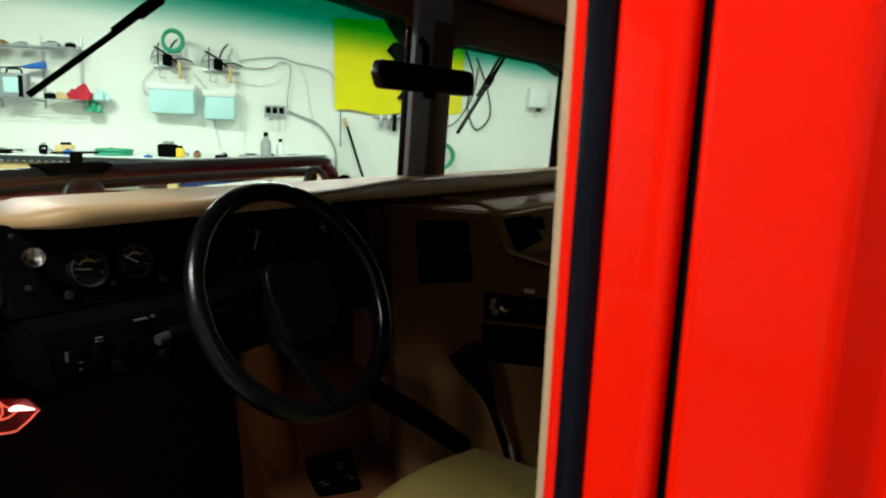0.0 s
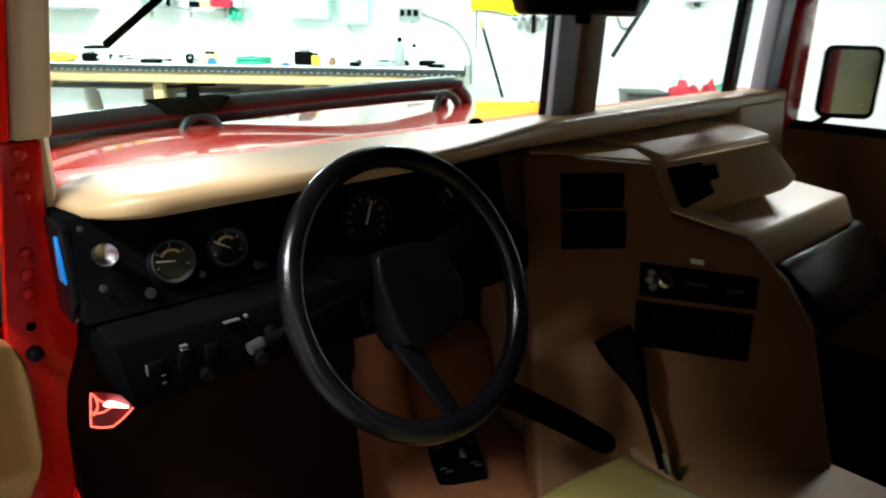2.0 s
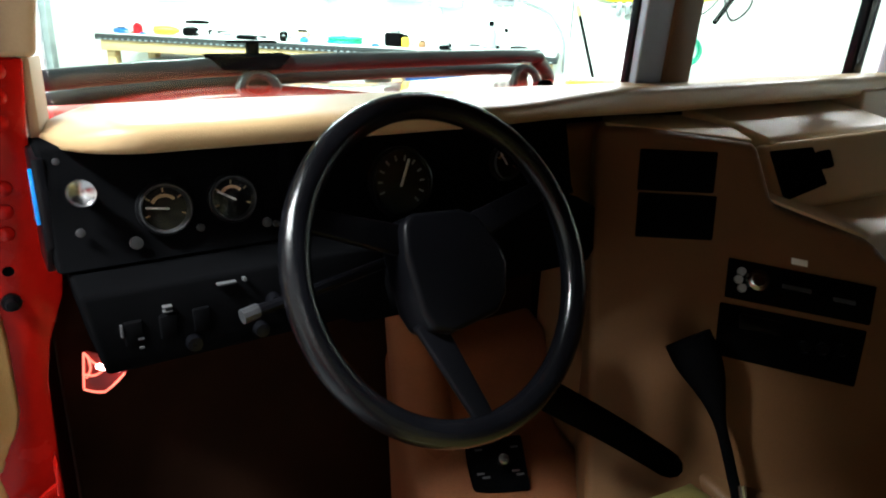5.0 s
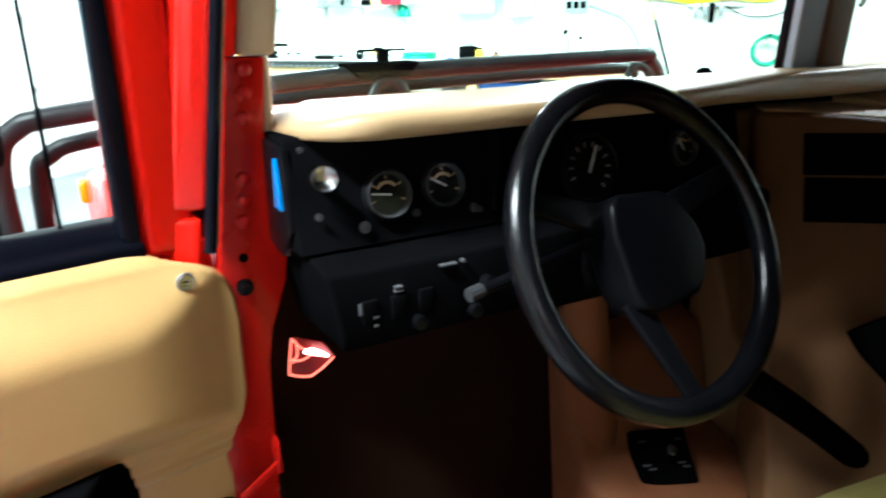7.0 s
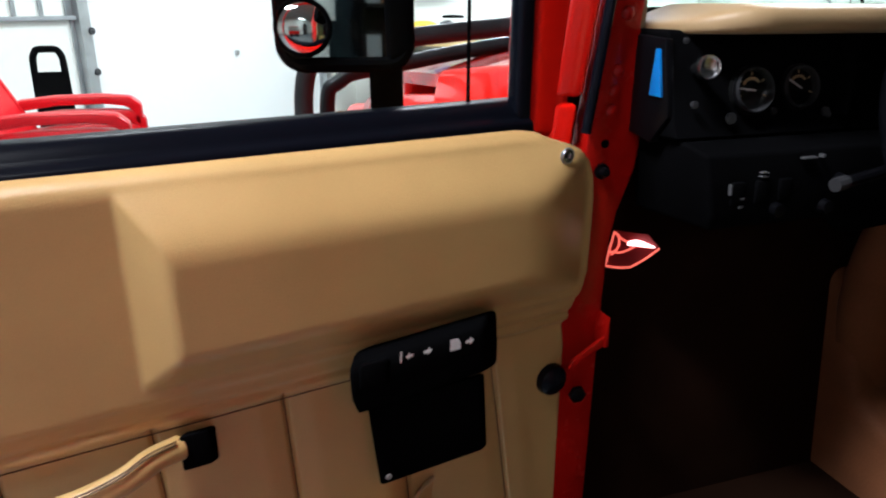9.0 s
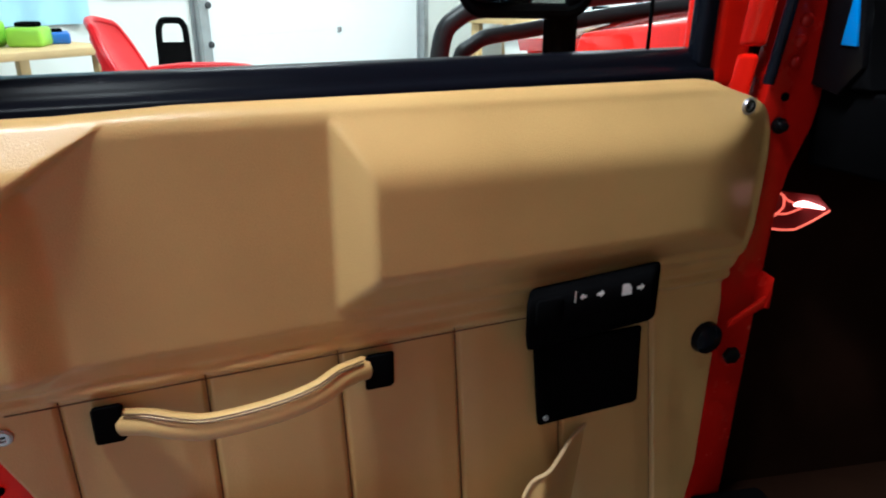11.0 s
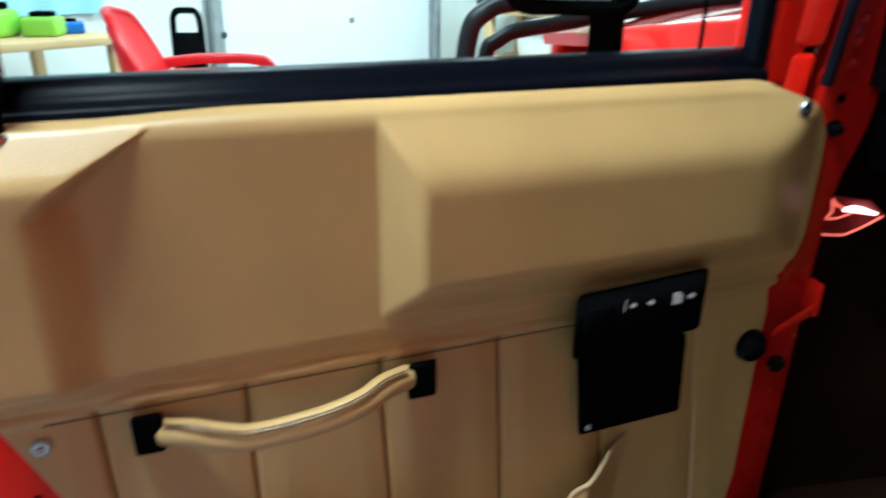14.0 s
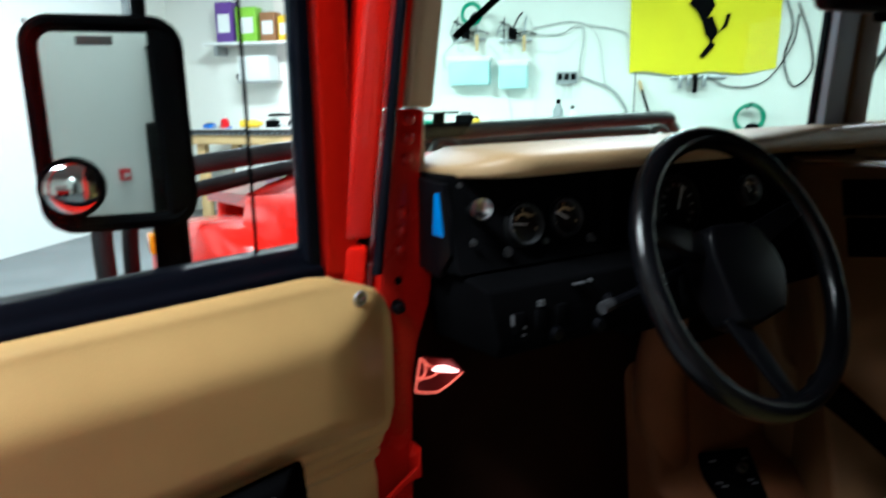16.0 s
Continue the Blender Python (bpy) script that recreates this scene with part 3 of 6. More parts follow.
# lower switches
for x, z, wd, hh in ((0.06, 1.085, 0.0015, 0.011), (0.075, 1.075, 0.005, 0.002), (0.075, 1.066, 0.004, 0.002), (0.1, 1.1, 0.008, 0.0012), (0.1, 1.096, 0.008, 0.0012), (0.155, 1.112, 0.018, 0.0014), (0.172, 1.113, 0.003, 0.003), (0.26, 1.09, 0.003, 0.003)):
    part("marking", box(x - wd / 2, x + wd / 2, -0.1262, -0.12, z - hh / 2, z + hh / 2, 0.0), FAINT, ip, smooth=False)
for x in (0.07, 0.1, 0.13):
    part("rocker_switch", box(x - 0.008, x + 0.008, -0.1255, -0.118, 1.068, 1.092, 0.002), BLACK, ip)
for x, z in ((0.12, 1.06), (0.185, 1.058), (0.2, 1.085)):
    part("switch_knob", lathe([(0.008, 0), (0.007, 0.01), (0, 0.011)], facing((x, -0.122, z), (0, -1, 0)), 14), BLACK_GLOSS, ip)
part("signal_stalk", tube([(0.33, -0.13, 1.105), (0.24, -0.15, 1.1), (0.165, -0.158, 1.092)], 0.006, 10), BLACK_GLOSS, ip)
part("stalk_tip", tube([(0.172, -0.157, 1.093), (0.156, -0.159, 1.091)], 0.0072, 10, curve=False), DARK_GREY, ip)

# red-lit gap at the lower panel corner, built from glowing pieces
def gap_point(a, z, t):
    return Vector((0.042 + 0.035 * a, 0.06 - 0.06 * a, z)) + Vector((-0.86, -0.5, 0)) * t


rl = part("red_lit_gap", slab([(0.0, 0.937), (0.5, 0.944), (1.0, 0.978), (0.75, 0.992), (0.12, 0.988)], gap_point, -0.002, 0.0, 0.0), RED_GAP, car, "small red-lit gap, made to glow")
part("gap_bright_core", tube([gap_point(0.42, 0.976, 0.004), gap_point(0.6, 0.98, 0.005), gap_point(0.92, 0.979, 0.003)], 0.0032, 10, taper=lambda t: 0.2 + 1.0 * math.sin(math.pi * (0.12 + 0.85 * t))), GAP_CORE, rl)
for q in ([(0.0, 0.938), (0.25, 0.94), (0.5, 0.945)], [(0.5, 0.945), (0.75, 0.96), (1.0, 0.978)], [(0.03, 0.958), (0.3, 0.962), (0.55, 0.974)], [(0.12, 0.987), (0.3, 0.979), (0.5, 0.977)], [(0.0, 0.94), (0.06, 0.965), (0.12, 0.987)], [(0.2, 0.985), (0.23, 0.97), (0.1, 0.955)]):
    part("gap_bright_line", tube([gap_point(a, z, 0.002) for a, z in q], 0.0013, 6), GAP_EDGE, rl)

# steering wheel
WM = facing((0.37, -0.188, 1.1134), (0.0288, -0.8816, 0.4715))
sw = part("steering_wheel", ring(0.1721, 0.0148, WM, 96, 16), LEATHER, car, "black leather steering wheel")
HUB = [(-0.046, 0.05), (-0.034, 0.06), (0.03, 0.056), (0.05, 0.046), (0.07, 0.012), (0.074, -0.012), (0.062, -0.045), (0.045, -0.062), (-0.02, -0.07), (-0.042, -0.062), (-0.05, -0.04), (-0.052, 0.02)]
part("hub", slab(HUB, lambda a, b, t: WM @ Vector((a, b, t)), -0.05, 0.002, 0.007, 5), BLACK_GLOSS, sw, "black rounded horn pad")
for p, q in (((-0.036, -0.05), (-0.006, -0.166)), ((0.055, 0.035), (0.158, 0.064)), ((-0.04, 0.035), (-0.155, 0.072))):
    p, q = Vector((*p, 0)), Vector((*q, 0))
    d = (q - p).normalized()
    n_ = Vector((-d.y, d.x, 0))
    k = (q - p).length
    sp = slab([(0, -0.017), (k, -0.011), (k, 0.011), (0, 0.017)], lambda g, h, t: p + d * g + n_ * h + Vector((0, 0, t - 0.02 + 0.018 * g / k)), -0.004, 0.006, 0.003, 3)
    part("spoke", sp, BLACK_GLOSS, sw, m=WM)
part("steering_column", tube([WM @ Vector((0, 0, -0.03)), WM @ Vector((0, 0.0, -0.22))], 0.04, 16, curve=False), BLACK, car)
part("column_shroud", tube([(0.4, -0.05, 1.02), (0.45, 0.0, 0.9), (0.5, 0.03, 0.72)], 0.035, 12, taper=lambda t: 0.8 + 0.6 * t), ORANGE_LIT, car)

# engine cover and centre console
con = part("engine_cover", slab([(0.06, 1.2), (0.03, 1.2), (0.02, 1.0), (-0.03, 0.86), (-0.17, 0.8), (-0.42, 0.74), (-0.9, 0.74), (-0.9, 0.52), (0.06, 0.52)], lambda a, b, t: (t, a, b), 0.735, 0.995, 0.012, 3), TAN_SHADED, car, "tan engine cover with air vents and radio")
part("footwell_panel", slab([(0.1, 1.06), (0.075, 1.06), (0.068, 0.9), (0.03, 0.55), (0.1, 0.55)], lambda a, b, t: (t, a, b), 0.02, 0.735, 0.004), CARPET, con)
# Black sheet added to fill the dark gap under the pad
part("dash_gap_filler", box(0.6, 1.95, 0.056, 0.066, 0.95, 1.236, 0.0), BLACK, con, smooth=False)
# flat face turned to the driver, with vents, radio and heater controls
TL = Vector((0.87, -0.2, 1.039))
NF = Vector((-0.5795, -0.6436, 0.5))
AX = Vector((0.7431, -0.6691, 0.0))
AY = Vector((0.3346, 0.3716, 0.866))
BACK = Vector((0.669, 0.743, 0.0))


def face(a, b, t):
    return TL + AX * a + AY * b + NF * t


def console_point(a, b, t):
    p = TL + AX * a + AY * b
    return p + BACK * min(t, (0.055 - p.y) / 0.743)


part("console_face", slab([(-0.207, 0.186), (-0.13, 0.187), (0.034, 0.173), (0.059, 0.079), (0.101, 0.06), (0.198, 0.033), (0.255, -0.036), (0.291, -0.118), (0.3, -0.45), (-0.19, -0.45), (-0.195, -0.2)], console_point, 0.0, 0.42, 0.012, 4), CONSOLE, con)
# Lighter tan plates paint the lit tops onto the darkened console
for name, a0, b0, a1, b1 in (("ledge_top", -0.19, 0.188, 0.03, 0.175), ("shelf_top", 0.06, 0.082, 0.196, 0.036)):
    part(name, slab([(0, 0.015), (1, 0.015), (1, 0.4), (0, 0.4)], lambda k, t, h: console_point(a0 + (a1 - a0) * k, b0 + (b1 - b0) * k, t) + Vector((0, 0, h)), -0.002, 0.003, 0.001), TAN, con)
for b0, b1 in ((0.092, 0.155), (0.02, 0.086)):
    v = part("air_vent", slab([(-0.14, b0 - 0.003), (-0.028, b0), (-0.023, b1 + 0.002), (-0.138, b1)], face, -0.01, 0.003, 0.003, 3), BLACK, con)
    for i in range(5):
        bb = b0 + 0.01 + i * (b1 - b0 - 0.02) / 4
        part("louvre", slab([(-0.132, bb), (-0.032, bb), (-0.032, bb + 0.003), (-0.132, bb + 0.003)], face, 0.002, 0.0045, 0.0), BLACK, v, smooth=False)
ra = part("radio", slab([(-0.004, -0.004), (0.2, -0.03), (0.19, -0.086), (-0.009, -0.062)], face, -0.03, 0.004, 0.002), BLACK, con, "black car radio with silver dial")
FM3 = facing((0, 0, 0), NF).to_3x3().to_4x4()
part("radio_dial", lathe([(0.0165, 0), (0.0155, 0.009), (0.011, 0.0095), (0.009, 0.011), (0, 0.011)], Matrix.Translation(face(0.034, -0.036, 0.004)) @ FM3, 24), STEEL, ra)
for a, b, rr in ((0.013, -0.024, 0.0065), (0.009, -0.036, 0.0065), (0.014, -0.048, 0.0065)):
    part("radio_key", lathe([(rr, 0), (rr * 0.9, 0.004), (0, 0.0045)], Matrix.Translation(face(a, b, 0.004)) @ FM3, 14), GREYP, ra)
for a, b, wd in ((0.07, -0.037, 0.04), (0.14, -0.05, 0.03)):
    part("radio_display", slab([(a, b), (a + wd, b - wd * 0.13), (a + wd, b - wd * 0.13 - 0.006), (a, b - 0.006)], face, 0.003, 0.005, 0.0), DARK_GREY, ra, smooth=False)
part("paper_tag", slab([(0.084, 0.003), (0.106, 0.0), (0.106, -0.009), (0.084, -0.006)], face, -0.003, 0.002, 0.0005), WHITE, con)
hv = part("heater_panel", slab([(-0.015, -0.07), (0.187, -0.094), (0.169, -0.174), (-0.021, -0.146)], face, -0.03, 0.003, 0.003), BLACK, con, "black heater control panel")
part("heater_display", slab([(0.012, -0.085), (0.07, -0.092), (0.07, -0.112), (0.012, -0.106)], face, 0.002, 0.0045, 0.001), BLACK_GLOSS, hv)
for a in (0.1, 0.125, 0.15):
    part("heater_knob", lathe([(0.009, 0), (0.008, 0.008), (0, 0.009)], Matrix.Translation(face(a, -0.125, 0.003)) @ FM3, 16), BLACK_GLOSS, hv)

# passenger side ledge, vent pod and glove pad
part("passenger_ledge", slab([(0.05, 1.215), (-0.06, 1.2), (-0.13, 1.185), (-0.13, 1.15), (0.05, 1.14)], lambda a, b, t: (t, a, b), 1.04, 1.5, 0.01, 3), TAN, car, "dusty tan passenger dash ledge")
part("dash_end", slab([(-0.035, 1.238), (0.05, 1.238), (0.05, 0.9), (-0.06, 0.9), (-0.05, 1.06)], lambda a, b, t: (t, a, b), 1.53, 1.8, 0.008, 3), TAN_TRIM, car, "tan end panel of the dash")
PO = Vector((1.023, -0.121, 1.178))
PX = (Vector((1.286, -0.198, 1.209)) - PO).normalized()
PY = (PO - Vector((1.012, -0.179, 1.075))).normalized()
PN = PX.cross(PY).normalized()


def podp(a, b, t):
    return PO + PX * a + PY * b + PN * t


pod = part("vent_pod", slab([(0, 0), (0.3, -0.01), (0.34, -0.1), (0.3, -0.115), (0.02, -0.118), (-0.005, -0.1)], podp, -0.14, 0.0, 0.01, 3), TAN, car, "tan moulded air vent pod")
part("pod_vent", slab([(0.015, -0.015), (0.1, -0.02), (0.11, -0.085), (0.02, -0.1)], podp, -0.02, 0.004, 0.003), BLACK, pod)
part("vent_lever", slab([(0.1, -0.03), (0.125, -0.03), (0.125, -0.06), (0.1, -0.06)], podp, 0.0, 0.012, 0.003), BLACK, pod)
part("passenger_console", slab([(0.04, 1.095), (-0.13, 1.086), (-0.3, 1.068), (-0.328, 1.008), (-0.3, 0.98), (-0.3, 0.55), (0.04, 0.55)], lambda a, b, t: (t, a, b), 1.03, 1.54, 0.008, 3), TAN, car, "tan moulded passenger shelf")
part("knee_pad", slab([(-0.28, 1.0), (-0.335, 1.004), (-0.4, 0.93), (-0.425, 0.88), (-0.4, 0.84), (-0.28, 0.84)], lambda a, b, t: (t + (1.0 - b) * 0.25, a, b), 1.13, 1.6, 0.02, 4), LEATHER, car, "black padded knee bolster")

# shifter plate and lever
part("tunnel", slab([(0.1, 0.9), (0.02, 0.86), (-0.02, 0.7), (-0.14, 0.66), (-0.3, 0.58), (-0.3, 0.54), (0.1, 0.54)], lambda a, b, t: (t, a, b), 0.44, 0.736, 0.02, 4), ORANGE_LIT, car, "moulded tunnel cover, tinted for orange light")
SPM = facing((0.57, -0.06, 0.7), (-0.25, -0.6, 0.75))
sp_ = part("shift_plate", box(-0.045, 0.045, -0.042, 0.042, -0.02, 0.008, 0.003), BLACK, car, "black shift plate with white marks", m=SPM)
part("shift_knob", lathe([(0.004, 0), (0.004, 0.02), (0.009, 0.026), (0.008, 0.036), (0, 0.038)], SPM @ Matrix.Translation((0, 0, 0.008)), 14), STEEL, sp_)
for x, y in ((-0.03, -0.012), (-0.022, -0.018), (0.026, -0.012), (0.032, -0.018), (-0.028, 0.024), (0.03, 0.024)):
    part("plate_mark", box(x - 0.006, x + 0.006, y - 0.0015, y + 0.0015, 0.008, 0.0086, 0), FAINT, sp_, smooth=False, m=SPM)
part("gear_lever", tube([face(0.0, -0.34, 0.05), face(-0.02, -0.26, 0.05), face(-0.04, -0.19, 0.045), face(-0.07, -0.13, 0.045)], 0.03, 12, taper=lambda t: 0.25 + 0.85 * step(0.35, 0.9, t)), BLACK, car, "black gear lever")
# Steel piece added for the bright glint low on the lever
part("lever_glint", tube([face(-0.002, -0.315, 0.068), face(0.003, -0.345, 0.066)], 0.005, 10, curve=False), STEEL, car, "bright steel piece for the glint on the lever")

# Black tube put where shadow falls between tunnel and console
part("shade_bar", tube([(0.47, -0.24, 0.955), (0.6, -0.25, 0.86), (0.76, -0.26, 0.735)], 0.019, 12), BLACK, car, "black bar for the shadow between tunnel and console")

# driver's seat
def seat_point(a, b):
    x = 0.22 + a * 0.48
    y = -0.285 - b * 0.5
    e = min(a, 1 - a, b) * 10
    z = 0.72 + 0.11 * min(1, e) ** 0.5 + 0.015 * math.cos((a - 0.5) * 6)
    return (x, y, z)


st = part("driver_seat", sheet(seat_point, 24, 24, 0.14), SEAT, car, "tan vinyl driver seat")
part("seat_back", box(0.24, 0.68, -0.95, -0.82, 0.75, 1.35, 0.05, 5), SEAT, st)

# hood, fender and brush guard
part("hood", sheet(lambda a, b: (0.03 + a * 1.9, 0.16 + b * 0.98, 1.2 - 0.01 * b - 0.04 * b * b - 0.06 * (abs(a - 0.5) * 2) ** 4 + 0.012 * math.sin(a * 9)), 30, 24, 0.03), HOOD_RED, car, "glossy red hood reflecting the white wall")
part("hood_side", slab([(0.17, 1.19), (0.575, 1.143), (0.66, 1.02), (0.66, 0.96), (0.17, 0.96)], lambda a, b, t: (t, a, b), -0.024, 0.06, 0.012, 4), RED, car)
part("hood_latch", slab([(0.64, 1.075), (0.675, 1.08), (0.69, 1.0), (0.655, 0.99)], lambda a, b, t: (t, a, b), -0.05, -0.026, 0.004, 2), LATCH_BLUE, car, "dark blue rubber hood latch")
FENDER = [(0.16, 1.06), (0.6, 1.09), (0.7, 1.085), (0.9, 1.06), (0.93, 1.04), (1.13, 1.012), (1.24, 0.94), (1.26, 0.6), (0.16, 0.6)]
part("fender", slab(FENDER, lambda a, b, t: (t, a, b), -0.1, 0.05, 0.03, 4), RED, car)
part("fender", slab(FENDER, lambda a, b, t: (t, a, b), 1.91, 2.06, 0.03, 4), RED, car)
gr = part("grille", box(0.06, 1.9, 1.1, 1.16, 0.72, 1.1, 0.02, 3), RED, car, "red slotted front grille")
for i in range(7):
    part("grille_slot", slab(rounded(0.035, 0.12, 0.03), lambda a, b, t: (0.62 + i * 0.12 + a, t, 0.92 + b), 1.155, 1.164, 0.0), BLACK, gr, smooth=False)
for x in (0.28, 1.68):
    hl = part("headlight", lathe([(0.1, 0), (0.1, 0.01), (0.08, 0.02), (0.04, 0.028), (0, 0.03)], facing((x, 1.158, 0.94), (0, 1, 0)), 28), WHITE, car)
    part("headlight_ring", ring(0.1, 0.01, facing((x, 1.165, 0.94), (0, 1, 0)), 32, 8), BLACK, hl)
part("front_bumper", box(-0.05, 2.0, 1.2, 1.32, 0.5, 0.66, 0.02, 3), TUBE_BLACK, car)
part("underbody", box(0.15, 1.8, -1.9, 1.2, 0.36, 0.5, 0.03, 3), BLACK, car)
for x in (0.14, 1.81):
    for y in (0.62, -1.42):
        m = facing((x, y, 0.44), (-1 if x < 1 else 1, 0, 0))
        wh = part("wheel", lathe([(0.24, -0.14), (0.4, -0.14), (0.435, -0.11), (0.44, 0.0), (0.435, 0.11), (0.4, 0.14), (0.24, 0.14)], m, 36), RUBBER, car)
        part("rim", lathe([(0.235, -0.1), (0.235, 0.1), (0.2, 0.09), (0.15, 0.04), (0.06, 0.06), (0, 0.06)], m, 28), GREY_STEEL, wh)
part("side_marker", box(-0.115, -0.095, 1.1, 1.17, 0.94, 0.99, 0.006), AMBER, car)
bar = part("brush_guard", tube([(-0.245, 0.8, 0.6), (-0.245, 0.8, 0.9), (-0.245, 0.79, 1.09), (-0.21, 0.78, 1.16), (-0.1, 0.77, 1.185), (0.4, 0.76, 1.225), (1.25, 0.76, 1.245), (1.34, 0.77, 1.23), (1.42, 0.8, 1.18), (1.44, 0.82, 1.1)], 0.02, 14), TUBE_BLACK, car, "black tubular brush guard")
part("guard_rail", tube([(-0.19, 0.86, 0.6), (-0.19, 0.86, 1.02), (-0.16, 0.85, 1.1), (-0.05, 0.84, 1.13), (0.4, 0.83, 1.188), (1.25, 0.83, 1.205), (1.36, 0.84, 1.18)], 0.017, 14), TUBE_BLACK, bar)
for x in (0.51, 1.27):
    part("lamp_bracket", tube([(x - 0.045, 0.72, 1.1), (x - 0.045, 0.73, 1.16), (x - 0.03, 0.735, 1.2), (x, 0.74, 1.215), (x + 0.035, 0.735, 1.2), (x + 0.055, 0.73, 1.15), (x + 0.055, 0.72, 1.1)], 0.011, 10), TUBE_BLACK, bar)
    if x < 1:
        part("bracket_pad", slab([(-0.1, 1.252), (0.08, 1.254), (0.05, 1.222), (-0.07, 1.222)], lambda a, b, t: (x + a, t, b), 0.725, 0.79, 0.006), BLACK, bar)
        part("bracket_tee", box(x - 0.055, x + 0.055, 0.75, 0.765, 1.276, 1.281, 0.002), BLACK, bar)
        part("tee_stem", box(x - 0.012, x + 0.014, 0.75, 0.765, 1.25, 1.277, 0.002), BLACK, bar)

# interior mirror
def rear_mirror(a, b, t):
    return Vector((0.785, -0.09, 1.464)) + Vector((1, -0.1, 0.0)) * a + Vector((0, 0.12, 1)) * b + Vector((0.1, 1, 0)) * t


im = part("rear_view_mirror", slab([(-0.126, -0.027), (-0.136, 0.0), (-0.124, 0.026), (0.128, 0.024), (0.138, 0.0), (0.128, -0.028)], rear_mirror, -0.016, 0.016, 0.008, 3), BLACK_GLOSS, car, "black interior rear-view mirror")
part("mirror_face", slab([(-0.115, -0.018), (-0.124, 0.0), (-0.113, 0.018), (0.113, 0.016), (0.122, 0.0), (0.113, -0.02)], rear_mirror, -0.0185, -0.0165, 0.0), MIRROR, im, smooth=False)
part("tilt_lever", slab([(-0.012, -0.04), (0.012, -0.04), (0.014, -0.026), (-0.014, -0.026)], rear_mirror, -0.012, 0.0, 0.003), BLACK, im)
part("mirror_stem", tube([(0.8, -0.075, 1.48), (0.86, -0.03, 1.53), (0.9, 0.02, 1.56)], 0.008, 8), BLACK, im)

# ---- driver's door, standing open ----
DO, DU, DN = Vector((-0.03, -0.02, 0)), Vector((-0.985, -0.174, 0)), Vector((0.174, -0.985, 0))
N0 = -0.025


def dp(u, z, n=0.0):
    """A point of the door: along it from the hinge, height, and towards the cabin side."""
    if n > 0:  # raised parts slide along sight lines to fit the camera's view
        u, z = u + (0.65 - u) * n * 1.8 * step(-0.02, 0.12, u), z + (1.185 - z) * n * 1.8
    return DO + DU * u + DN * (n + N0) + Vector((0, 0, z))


def dslab(pts, n0, n1, w=0.002, seg=2):
    return slab(pts, dp, n0, n1, w, seg)


def dbox(u0, u1, z0, z1, n0, n1, w=0.003, seg=2):
    return dslab([(u0, z0), (u1, z0), (u1, z1), (u0, z1)], n0, n1, w, seg)


def dq(u, z, n=0.0):
    """A point of the door trim: along it from the hinge, height and depth, unchanged."""
    return DO + DU * u + DN * (n + N0) + Vector((0, 0, z))


LEFT = [(0.44, 0.60), (0.679, 0.71), (0.793, 0.762), (0.887, 0.802), (0.916, 0.816), (0.928, 0.829), (0.94, 0.836), (0.955, 0.84), (0.979, 0.841), (0.988, 0.837), (0.994, 0.826), (1.0, 0.82), (1.019, 0.818), (1.04, 0.82), (1.048, 0.826), (1.054, 0.838), (1.066, 0.845), (1.09, 0.844), (1.103, 0.838), (1.111, 0.825), (1.117, 0.805), (1.122, 0.795), (1.129, 0.783)]
RIGHT = [(0.44, 0.12), (0.525, 0.085), (0.54, 0.04), (0.56, 0.015), (0.63, 0.006), (0.87, 0.008), (0.895, 0.012), (0.92, 0.003), (0.945, -0.008), (0.965, -0.013), (1.05, -0.014), (1.08, -0.011), (1.098, -0.004), (1.11, 0.008), (1.118, 0.024), (1.1235, 0.046), (1.129, 0.066)]
CROWN = [(0.03, -0.002), (0.06, 0.001), (0.072, 0.006), (0.09, 0.0105), (0.3, 0.0095), (0.6, 0.0075), (0.69, 0.001), (0.8, 0.0)]
SEAMS = [(0.727, 0.719), (0.606, 0.601), (0.483, 0.466), (0.36, 0.337), (0.238, 0.206), (0.119, 0.064)]


def soft_min(a, b, k):
    h = min(1.0, max(0.0, 0.5 + 0.5 * (b - a) / k))
    return b + (a - b) * h - k * h * (1 - h)


def panel_height(u, z):
    """Depth of the trim: pleats below, a ribbed strip, the raised arm box, the recess and the shoulder by the lock."""
    zz = z - (0.8 - u) * 0.0145
    n = 0.0
    if zz < 0.9:
        k = (0.89 - zz) / 0.39
        marks = [a + (b - a) * k for a, b in SEAMS]
        d = min(abs(u - q) for q in marks)
        n -= 0.006 * math.exp(-((d / 0.0024) ** 2)) * step(0.896, 0.884, zz)
        n += 0.003 * step(0.0, 0.03, d)
    n += 0.006 * step(0.886, 0.894, zz) + 0.003 * step(0.903, 0.908, zz) + 0.004 * step(0.917, 0.926, zz)
    edge = 0.742 - max(0.0, z - 1.067) * 1.35
    soft = 0.038 - 0.024 * step(1.06, 1.08, z)
    n += 0.021 * step(edge - soft, edge + 0.006, u) * step(0.895, 0.935, zz)
    arm = soft_min(0.045, 0.008 + (u + 0.005) * 0.46, 0.016)
    arm = soft_min(arm, 0.045 - (z - 1.077) * 0.72, 0.014)
    arm = soft_min(arm, 0.045 - (u - 0.4535) * 1.05, 0.005)
    arm = soft_min(arm, 0.011 + (zz - 0.932) * 0.9, 0.008)
    n = -soft_min(-n, -arm, 0.003)
    n = soft_min(n, 0.045 - (z - 1.077) * 0.72, 0.006)
    return n - 0.7 * max(0.0, z - 1.126)


